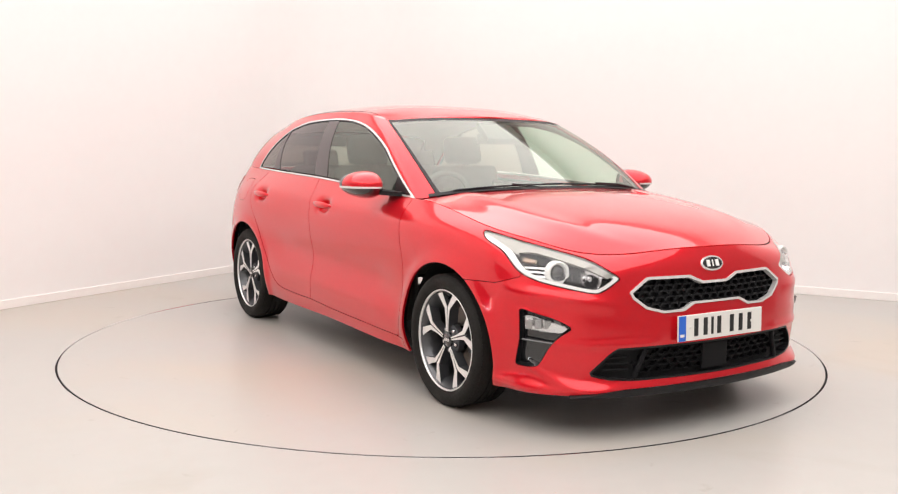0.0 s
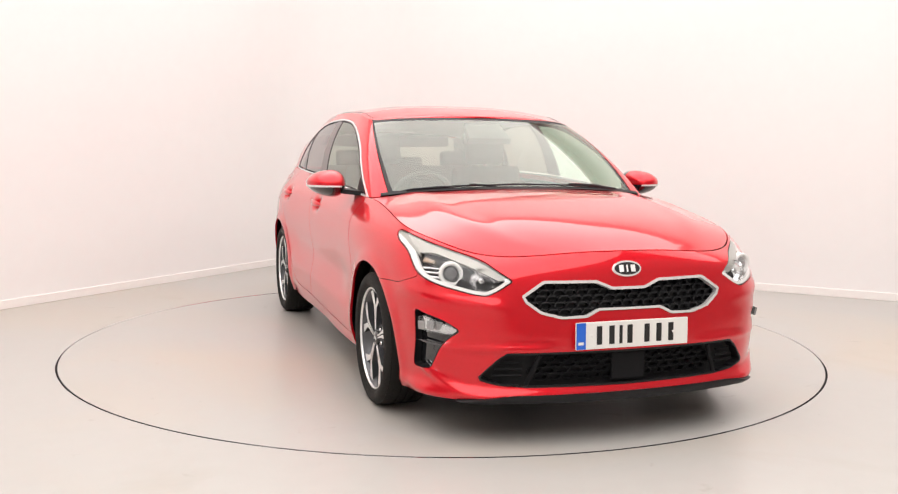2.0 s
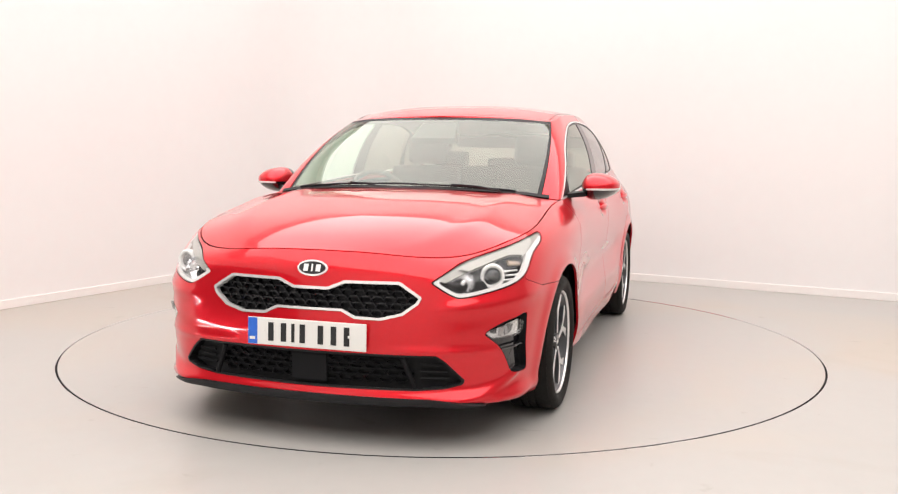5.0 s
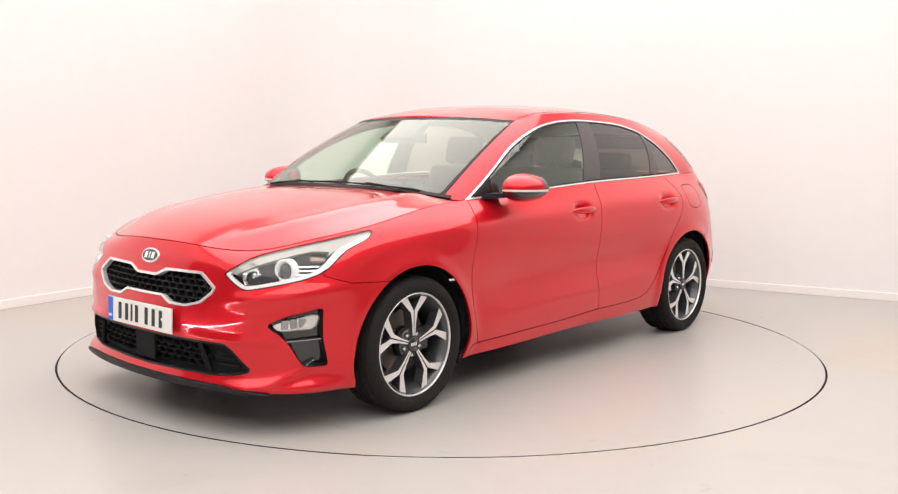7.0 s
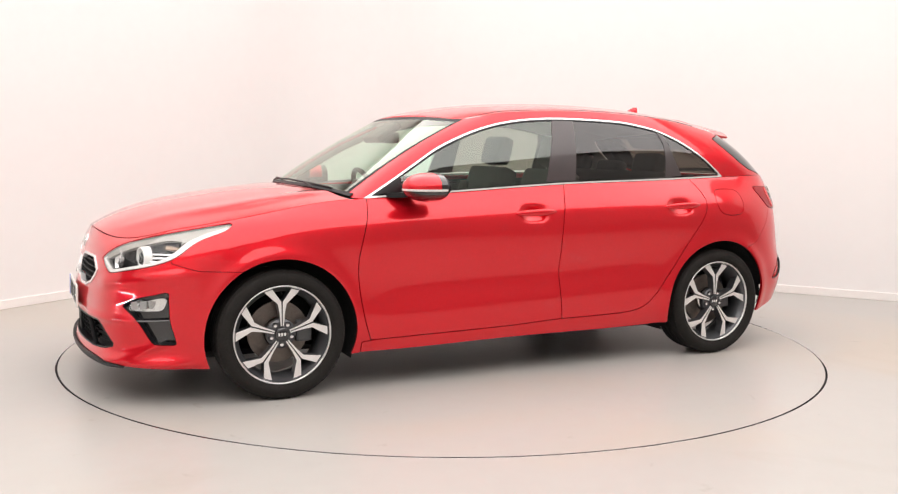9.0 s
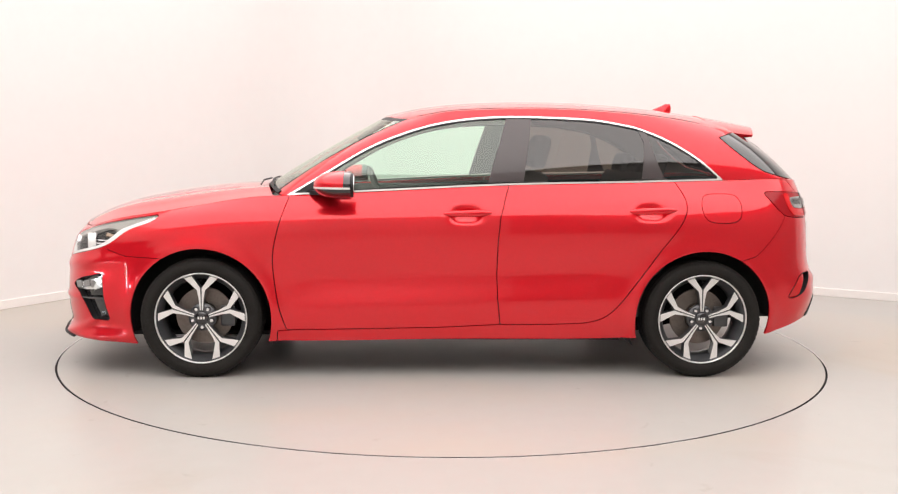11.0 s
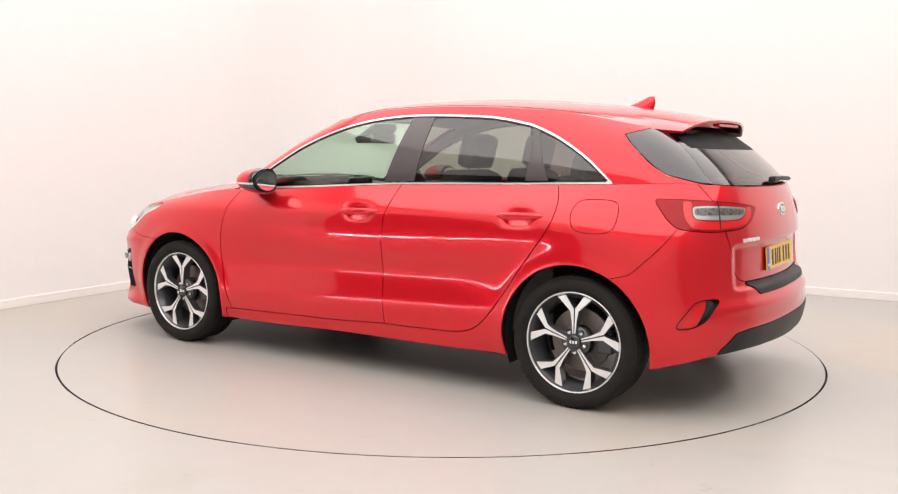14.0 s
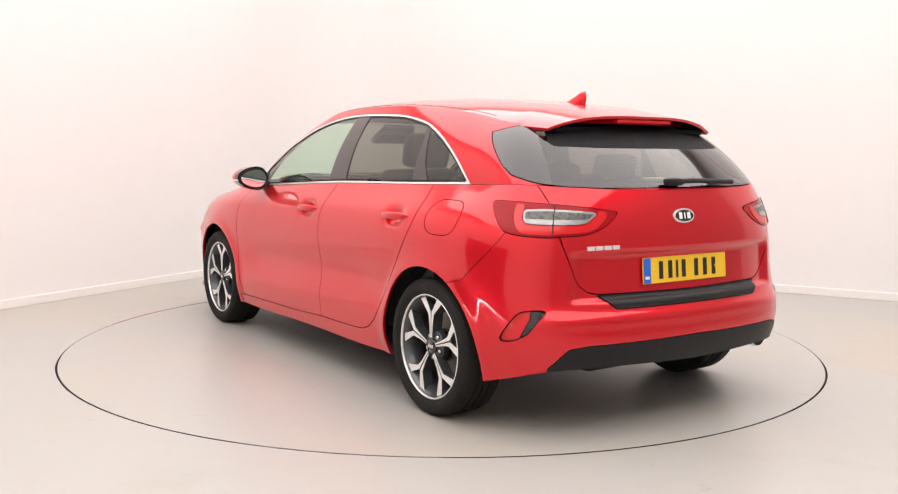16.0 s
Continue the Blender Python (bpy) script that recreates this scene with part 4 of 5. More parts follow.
def build_grilles():
    frame_sheet = cut(BODY, BODY.rows[:, 0] - 1.5)
    d = inside_of(GRILLE, az(frame_sheet))
    band = cut(frame_sheet, np.minimum(d + .001, .0105 - d))
    grille = whole("grille", band.copy(.005), BRIGHT, car, .022, "chrome-framed black honeycomb grille")
    part("grille_mesh", hex_mesh(bmesh.new(), GRILLE, .052, .026, .5, .525, .68, -.020), BLACK, grille, "gloss black honeycomb")
    whole_backing = whole("grille_backing", SHELL["grille"].copy(-.040), DARK, car, 0.0)
    whole_backing.parent = grille
    intake = whole("lower_intake", SHELL["intake"].copy(-.042), DARK, car, 0.0, "black lower air intake with honeycomb")
    part("intake_mesh", hex_mesh(bmesh.new(), [(-.2, .375), (.40, .375), (.45, .25), (-.2, .25)], .060, .0265, .43, .252, .38, -.022), SHADE, intake)
    d = inside_of(INTAKE, az(frame_sheet))
    lip = cut(frame_sheet, np.minimum(d + .0005, .008 - d))
    whole("intake_lip", lip.copy(.001), BLACK, car, .04).parent = intake
    p, n = at_az(.0, .315, -.018)
    part("radar_cover", box(bmesh.new(), (-.078, -.058, -.01), (.078, .058, .006), facing(p, (1, 0, 0)), .006), SHADE, intake, "flat black sensor cover")
    for side in (1, -1):
        bm = bmesh.new()
        for lo_a, hi_a in ((.40, .45),):
            q = [at_az(lo_a, .378, -.004, side)[0], at_az(hi_a, .25, -.004, side)[0]]
            tube(bm, q, .011, 8)
        for z in (.285, .315, .345):
            tube(bm, [at_az(.47, z, -.02, side)[0], at_az(.60 - (z - .285) * .6, z, -.02, side)[0]], .006, 6)
        part("intake_fin", bm, SHADE, intake)


build_grilles()


def build_fogs():
    fog = SHELL["fog"]
    lamp = loop_of([(.950, .512), (.84, .495), (.758, .474), (.765, .456), (.79, .447), (.86, .449), (.935, .456)], 4)
    lens, _ = take(fog, lamp, az, .001)
    pockets = pair("fog_lamp_pocket", fog.copy(-.034), GLOSS, car, 0.0, "black fog lamp surround")
    wall_v, wall_f = solid(fog.copy(-.0005), .034)
    wall_f = wall_f[len(fog.faces):]
    for side, pocket in zip((1, -1), pockets):
        flip = (lambda v, f: (v, f)) if side > 0 else mirrored
        raw_part("pocket_wall", *flip(wall_v, wall_f), BLACK, pocket)
        raw_part("fog_lamp_lens", *flip(*solid(lens.copy(-.006), .02)), LENS, pocket, "clear fog lamp lens")
        raw_part("fog_lamp_reflector", *flip(*solid(lens.copy(-.024), .006)), SILVER, pocket)
        p, n = at_az(.865, .478, -.020, side)
        bm = bmesh.new()
        for k in range(4):
            box(bm, (-.075 + .04 * k, -.020, -.004), (-.045 + .04 * k, .018, .006), facing(p, n) @ pose(0, 0, 0, 12 * (-1) ** k, 20, 0), .003)
        part("fog_lamp_facets", bm, PANE, pocket)
        bm = tube(bmesh.new(), [at_az(.975, .408, -.012, side)[0], at_az(.90, .400, -.010, side)[0], at_az(.80, .398, -.004, side)[0]], .005, 6)
        part("pocket_slat", bm, GLOSS, pocket)


build_fogs()


SMOKE = material("smoky_lamp_reflector", (0.11, 0.105, 0.10), 0.28, 0.3, vary=0.4, vary_scale=60)


def build_tail_lamps():
    tail = SHELL["tail"]
    clear = loop_of([(4.708, .950), (4.73, .961), (4.84, .964), (4.96, .959), (5.055, .951), (5.06, .945), (5.03, .920), (4.995, .906), (4.90, .902), (4.75, .904), (4.713, .914)], 4)
    pane, _ = take(tail, clear, az, .0005)
    out_line = loop_of([(4.535, .988), (4.61, .994), (4.84, .986), (5.04, .970), (5.165, .953), (5.16, .938), (5.11, .896), (5.02, .864), (4.90, .855), (4.80, .851), (4.64, .863), (4.585, .895), (4.55, .945)], 4)
    d = inside_of(out_line, az(tail))
    dc = -inside_of(clear, az(tail))
    band = cut(tail, np.minimum(np.minimum(dc - .005, .046 - dc), np.minimum(np.maximum(np.maximum(.935 - tail.rows[:, 2], 4.71 - tail.rows[:, 6]), tail.rows[:, 6] - 5.03), d - .010)))
    core = cut(pane, np.minimum(-.009 - (-inside_of(clear, az(pane))), np.minimum(pane.rows[:, 2] - .924, .958 - .05 * np.abs(pane.rows[:, 6] - 4.80) - pane.rows[:, 2])))
    lamps = pair("tail_lamp", tail.copy(.003), RED_LENS, car, .02, "dark red tail lamp with clear reversing pane")
    for side, lamp in zip((1, -1), lamps):
        flip = (lambda v, f: (v, f)) if side > 0 else mirrored
        raw_part("reversing_pane", *flip(*solid(pane.copy(.0065), .006)), PANE, lamp, "clear silver reversing lamp")
        raw_part("pane_core", *flip(*solid(core.copy(.0085), .003)), SMOKE, lamp, "grey inner reversing reflector")
        raw_part("lamp_strip", *flip(*solid(band.copy(.0060), .004)), RED_BRIGHT, lamp, "bright red lamp strip")
        bm = tube(bmesh.new(), [at_az(4.853, z, .0075, side)[0] for z in (.982, .95, .90, .858)], .0024, 6)
        part("lamp_joint", bm, DARK, lamp)


build_tail_lamps()


def build_reflectors():
    sheet = SHELL["reflector"]
    red, rest = take(sheet, [(4.60, .40), (4.66, .40), (4.70, .40), (4.762, .52), (4.775, .60), (4.60, .60)], az, .001)
    pockets = pair("rear_reflector_pocket", sheet.copy(-.022), GLOSS, car, 0.0, "gloss black reflector surround")
    wall_v, wall_f = solid(sheet.copy(.002), .026)
    wall_f = wall_f[len(sheet.faces):]
    for side, pocket in zip((1, -1), pockets):
        flip = (lambda v, f: (v, f)) if side > 0 else mirrored
        raw_part("pocket_wall", *flip(wall_v, wall_f), BLACK, pocket)
        raw_part("reflector", *flip(*solid(red.copy(-.008), .012)), RED_BRIGHT, pocket, "bright red reflector")


build_reflectors()


def plate(name, place, way, base, label):
    m = facing(place, way)
    ob = part(name, box(bmesh.new(), (-.262, -.056, -.004), (.262, .056, .004), m, .003), base, car, label)
    part("plate_band", box(bmesh.new(), (-.260, -.054, .004), (-.218, .054, .0052), m), BLUE, ob, "blue band")
    part("band_mark", box(bmesh.new(), (-.252, -.036, .0052), (-.228, -.024, .006), m), PLATE_WHITE, ob)
    # plain bars for the characters
    x = -.178
    for k in range(7):
        wide = .014 if k == 2 else .044
        inset = 0 if k == 2 else .010
        part("plate_bar", box(bmesh.new(), (x + inset, -.038, .004), (x + wide - inset, .038, .0056), m), INK, ob)
        x += wide + (.013 if k != 3 else .036)
    for u in (-.19, .19):
        bm = disc_ring(bmesh.new(), [(.006, .0), (.006, .0062), (.004, .0072)], 12)
        bmesh.ops.transform(bm, matrix=m @ Matrix.Translation((u, .0, 0)), verts=bm.verts)
        part("plate_cap", bm, base, ob)
    return ob


plate("front_number_plate", Vector((2.196, 0, .456)), (1, 0, .03), PLATE_WHITE, "white number plate with black bars")
plate("rear_number_plate", Vector((-2.040, .010, .700)), (-1, 0, .09), YELLOW, "yellow number plate with black bars")


def badge(name, place, way, size, parent):
    m = facing(place, way)
    ob = part(name, prism(bmesh.new(), ellipse(size, size * .50), -.01, .006, m, .003), BRIGHT, parent, "oval chrome badge with plain bars")
    part("badge_field", prism(bmesh.new(), ellipse(size * .87, size * .39), .004, .0075, m), GLOSS, ob)
    for k in (-1, 0, 1):
        w = .15 if k else .05
        part("badge_bar", box(bmesh.new(), (size * (k * .40 - w), -size * .22, .0065), (size * (k * .40 + w), size * .22, .0092), m, .001), WHITE, ob)
    return ob


badge("front_badge", at_az(0, .718)[0], (1, 0, .35), .068, car)
badge("rear_badge", at_az(5.55, .925)[0], (-1, 0, .22), .064, car)
p0, n0 = at_az(5.02, .812)
for k in range(4):
    a0 = 5.040 + .043 * k
    p0, n0 = at_az(a0, .812)
    part("model_letter_bar", box(bmesh.new(), (-.017, -.0085, -.004), (.017, .0085, .005), facing(p0, n0), .002), BRIGHT, tailgate, "small chrome bar")


def build_handles():
    for front, doors in ((True, FRONT_DOORS), (False, REAR_DOORS)):
        x, z = (-.062, .872) if front else (-1.038, .892)
        for side, door in zip((1, -1), doors):
            y = at_xz(x + (.16 if front else .17), z)[0].y + .018
            bm = bmesh.new()
            loops = []
            for k in range(21):
                t = -1 + k / 10
                half_h = .018 * (1 - .78 * abs(t) ** 3.2)
                half_w = .010 * (1 - .5 * abs(t) ** 4)
                bow = .020 * (1 - abs(t) ** 2.2)
                tilt = .004 * t
                loops.append([bm.verts.new((x - .127 * t, (y - .020 + bow + half_w * math.cos(a)) * side, z + tilt + half_h * math.sin(a))) for a in [2 * math.pi * j / 12 for j in range(12)]])
            for a, b in zip(loops, loops[1:]):
                for j in range(12):
                    bm.faces.new((a[j], a[(j + 1) % 12], b[(j + 1) % 12], b[j]))
            bm.faces.new(loops[0])
            bm.faces.new(loops[-1])
            bmesh.ops.recalc_face_normals(bm, faces=bm.faces)
            part("door_handle", bm, PAINT, door, smooth=True)


build_handles()


def build_mirrors():
    c, h = np.array([.580, .958, 1.016]), np.array([.150, .100, .070])

    def shell(u, w):
        cu, su, cw, sw = np.cos(u), np.sin(u), np.cos(w), np.sin(w)
        e = lambda t, k: np.sign(t) * np.abs(t) ** k
        x = e(cw, .85) * e(cu, .90)
        y = e(cw, .85) * e(su, .85)
        z = e(sw, .96)
        return np.c_[c[0] + h[0] * x * (1 - .12 * y), c[1] + h[1] * y, c[2] + h[2] * z * (1 - .26 * y) + .003 * y]
    sheet = make_sheet(shell, np.linspace(-math.pi, math.pi, 61), np.linspace(-math.pi / 2 + .02, math.pi / 2 - .02, 34))
    n = sheet.rows[:, 3:6]
    if ((sheet.p - c) * n).sum(1).mean() < 0:
        sheet.rows[:, 3:6] *= -1
        sheet.faces = [tuple(reversed(f)) for f in sheet.faces]
    sheet = cut(sheet, sheet.p[:, 0] - .540)
    split = 1.006
    cap = cut(sheet, sheet.p[:, 2] - split - .0015)
    shroud, cap = cut(cap, .5735 - cap.p[:, 0]), cut(cap, cap.p[:, 0] - .575)
    lower = cut(sheet, split - .0015 - sheet.p[:, 2])
    strip = cut(cut(sheet, np.minimum(sheet.p[:, 2] - (split - .006), split + .003 - sheet.p[:, 2])), 1 + 0 * cut(sheet, np.minimum(sheet.p[:, 2] - (split - .006), split + .003 - sheet.p[:, 2])).p[:, 0])
    strip = cut(strip, strip.p[:, 1] - .90)
    mirror_glass = material("mirror_glass", (0.85, 0.87, 0.87), 0.02, 1.0)
    def rim(a, b, m):
        """Mirror outline, lower towards its outer end."""
        return [(x, y * (1 - .26 * (abs((m @ Vector((x, 0, 0))).y) - .958) / .1)) for x, y in ellipse(a, b)]

    for side in (1, -1):
        flip = (lambda v, f: (v, f)) if side > 0 else mirrored
        m = facing((.538, .958 * side, 1.016), (-1, -.05 * side, 0))
        body_ob = raw_part("door_mirror", *flip(*solid(lower, .01)), GLOSS, car, "red and black door mirror with white strip")
        raw_part("mirror_cap", *flip(*solid(cap, .01)), PAINT, body_ob, "red painted cap")
        raw_part("mirror_shroud", *flip(*solid(shroud, .01)), GLOSS, body_ob, "gloss black rear edge")
        raw_part("mirror_indicator", *flip(*solid(strip.copy(.003), .006)), WHITE, body_ob, "white indicator strip")
        bm = prism(bmesh.new(), rim(.091, .060, m), -.004, .010, m)
        part("mirror_rim", bm, BLACK, body_ob)
        bm = prism(bmesh.new(), rim(.082, .052, m), .010, .0125, m)
        part("mirror_glass", bm, mirror_glass, body_ob, "silver mirror glass")
        bm = bmesh.new()
        loops = []
        for x0, x1, y, z, t in ((.79, .68, .770, .975, .012), (.76, .63, .82, .973, .014), (.70, .58, .88, .978, .015), (.66, .56, .93, .985, .014)):
            loops.append([bm.verts.new((x, y * side, zz)) for x, zz in ((x0, z - t), (x0, z + t * .6), (x1, z + t), (x1, z - t))])
        for a, b in zip(loops, loops[1:]):
            for j in range(4):
                bm.faces.new((a[j], a[(j + 1) % 4], b[(j + 1) % 4], b[j]))
        bm.faces.new(loops[0])
        bm.faces.new(loops[-1])
        bmesh.ops.recalc_face_normals(bm, faces=bm.faces)
        part("mirror_arm", bm, BLACK, body_ob)


build_mirrors()


def build_spoiler():
    """Roof spoiler over the rear window: a thick lip that goes on from the roof."""
    us = np.linspace(-1, 1, 41)
    ts = np.linspace(0, 1, 10)

    def top(u, t):
        x0, x1 = -1.44 + 0 * u, -1.765 + .075 * np.abs(u) ** 2.5
        x = x0 + (x1 - x0) * t
        half = .590 - .072 * t
        y = u * half
        zc = _roof_c(np.clip(x, -1.8, .395))
        edge_z = 1.322 - .022 * t
        return np.c_[x, y, edge_z + (zc + .002 - edge_z) * (1 - np.abs(u) ** 3.0)]
    a, b = np.meshgrid(us, ts, indexing="ij")
    p = top(a.ravel(), b.ravel()).reshape(41, 10, 3)
    bm = bmesh.new()
    up = [[bm.verts.new(tuple(q)) for q in row] for row in p]
    thick = .007 + .012 * np.sin(np.clip(ts, 0, .95) * math.pi * .80) * (1 - .5 * ts)
    lo = [[bm.verts.new((q[0] + .004, q[1] * .985, q[2] - thick[j])) for j, q in enumerate(row)] for row in p]
    for i in range(40):
        for j in range(9):
            bm.faces.new((up[i][j], up[i + 1][j], up[i + 1][j + 1], up[i][j + 1]))
            bm.faces.new((lo[i][j + 1], lo[i + 1][j + 1], lo[i + 1][j], lo[i][j]))
        bm.faces.new((up[i][9], up[i + 1][9], lo[i + 1][9], lo[i][9]))
        bm.faces.new((lo[i][0], lo[i + 1][0], up[i + 1][0], up[i][0]))
    for row_u, row_l in ((up[0], lo[0]), (up[-1], lo[-1])):
        for j in range(9):
            bm.faces.new((row_u[j], row_u[j + 1], row_l[j + 1], row_l[j]))
    bmesh.ops.recalc_face_normals(bm, faces=bm.faces)
    spoiler = part("spoiler", bm, PAINT, car, "", True)
    spoiler.data.set_sharp_from_angle(angle=radians(35))
    part("brake_lamp", box(bmesh.new(), (-1.760, -.17, 1.330), (-1.728, .17, 1.344), None, .004), RED_BRIGHT, spoiler, "red high-level brake lamp")
    # dark underside towards the glass
    part("spoiler_underside", box(bmesh.new(), (-1.69, -.47, 1.288), (-1.54, .47, 1.310), None, .006), SHADE, spoiler)


build_spoiler()


def build_fin():
    bm = bmesh.new()
    base = float(_roof_c(-1.28)[0]) - .012
    loops = []
    for t in np.linspace(0, 1, 8):
        front, back = -1.150 - .180 * t ** .75, -1.352 - .006 * t - .010 * math.sin(t * 3.1)
        w = .024 * (1 - t) ** .8 + .002
        z = base + .066 * t
        n = 10
        ring = []
        for k in range(n):
            a = 2 * math.pi * k / n
            ring.append(bm.verts.new(((front + back) / 2 + (front - back) / 2 * math.cos(a), w * math.sin(a), z - .012 * (1 - t) * (math.cos(a) < 0))))
        loops.append(ring)
    for a, b in zip(loops, loops[1:]):
        for k in range(10):
            bm.faces.new((a[k], a[(k + 1) % 10], b[(k + 1) % 10], b[k]))
    bm.faces.new(loops[-1])
    part("roof_aerial", bm, PAINT, car, "red shark-fin aerial", True)


build_fin()


def build_roof_mouldings():
    """Thin dark strips in the joints between roof and sides."""
    for side in (1, -1):
        pts = roof(np.linspace(4.0, 10.2, 40), np.full(40, .955))
        part("roof_moulding", tube(bmesh.new(), [(x, y * side, z - .0005) for x, y, z in pts], .0024, 6), BLACK, car, "thin black roof strip")


build_roof_mouldings()


def build_wipers():
    for y0, y1, arm_y in ((-.62, .02, -.10), (-.06, .58, .52)):
        pts = []
        for k in range(9):
            y = y0 + (y1 - y0) * k / 8
            s_ = float(np.interp(abs(y), [f[1] for f in FOOT[:5]], range(5)))
            q = upper([s_], [.026 + .022 * (k / 8 if y0 < -.3 else 1 - k / 8)])[0]
            pts.append((q[0] + .008, y, q[2] + .008))
        blade = part("wiper", tube(bmesh.new(), pts, .005, 6), BLACK, car, "black front wiper")
        part("wiper_arm", tube(bmesh.new(), [(pts[4][0] + .01, pts[4][1], pts[4][2] + .008), ((pts[4][0] + pts[0][0]) / 2 + .03, (pts[4][1] + arm_y) / 2, pts[4][2] + .002), (1.062, arm_y, 1.000)], .005, 6), BLACK, blade)
    cowl = cut(UPPER, .028 - UPPER.rows[:, 7])
    cowl = cut(cowl, 3.2 - cowl.rows[:, 6])
    whole("cowl_panel", cowl.copy(.006), BLACK, car, .02, "black plastic scuttle panel")
    # rear wiper
    q0, q1 = upper([13.75], [.06])[0], upper([13.0], [.05])[0]
    arm = part("rear_wiper", tube(bmesh.new(), [(q0[0] - .03, .10, q0[2] + .012), (q0[0] - .03, -.05, q0[2] + .015), (q1[0] - .03, -.34, q1[2] + .006)], .011, 8), BLACK, car, "black rear wiper")
    part("wiper_base", box(bmesh.new(), (q0[0] - .040, .02, q0[2] - .006), (q0[0] - .005, .12, q0[2] + .026), None, .012), BLACK, arm)


build_wipers()


def build_exhaust():
    bm = disc_ring(bmesh.new(), [(.030, 0), (.036, .004), (.038, .02), (.038, .16)], 24, closed_top=True)
    bmesh.ops.transform(bm, matrix=facing((-2.038, -.520, .318), (1, 0, .06)) @ Matrix.Diagonal((1.25, .82, 1, 1)), verts=bm.verts)
    pipe = part("exhaust_tip", bm, CHROME, car, "chrome oval exhaust tip", True)
    bm = prism(bmesh.new(), ellipse(.035, .023), 0, .004, facing((-2.035, -.520, .318), (-1, 0, -.06)))
    part("exhaust_bore", bm, DARK, pipe)


build_exhaust()


# ------------------------------------------------------------ the car: wheels
TYRE_R, RIM_R = 0.314, 0.238


def lathe(bm, profile, steps=64):
    loops = [[bm.verts.new((r * math.cos(2 * math.pi * k / steps), r * math.sin(2 * math.pi * k / steps), h)) for k in range(steps)] for r, h in profile]
    for a, b in zip(loops, loops[1:]):
        for k in range(steps):
            bm.faces.new((a[k], a[(k + 1) % steps], b[(k + 1) % steps], b[k]))
    bmesh.ops.recalc_face_normals(bm, faces=bm.faces)
    return bm


def spoke_outline(hand):
    """Half of a forked spoke that points up: from the hub along the stem, then out to the rim."""
    tip = radians(90 - 18.0 * hand)
    wide = radians(5.3)
    inner = [(.0022, .040), (.0030, .100), (.0036, .158), (.232 * math.cos(tip + wide * hand), .232 * math.sin(tip + wide * hand))]
    outer = [(.232 * math.cos(tip - wide * hand), .232 * math.sin(tip - wide * hand)), (.0205, .148), (.0125, .100), (.0080, .040)]
    pts = [(x * hand if k < 3 else x, y) for k, (x, y) in enumerate(inner)] + [(outer[0][0], outer[0][1])] + [(x * hand, y) for x, y in outer[1:]]
    return pts if hand < 0 else list(reversed(pts))


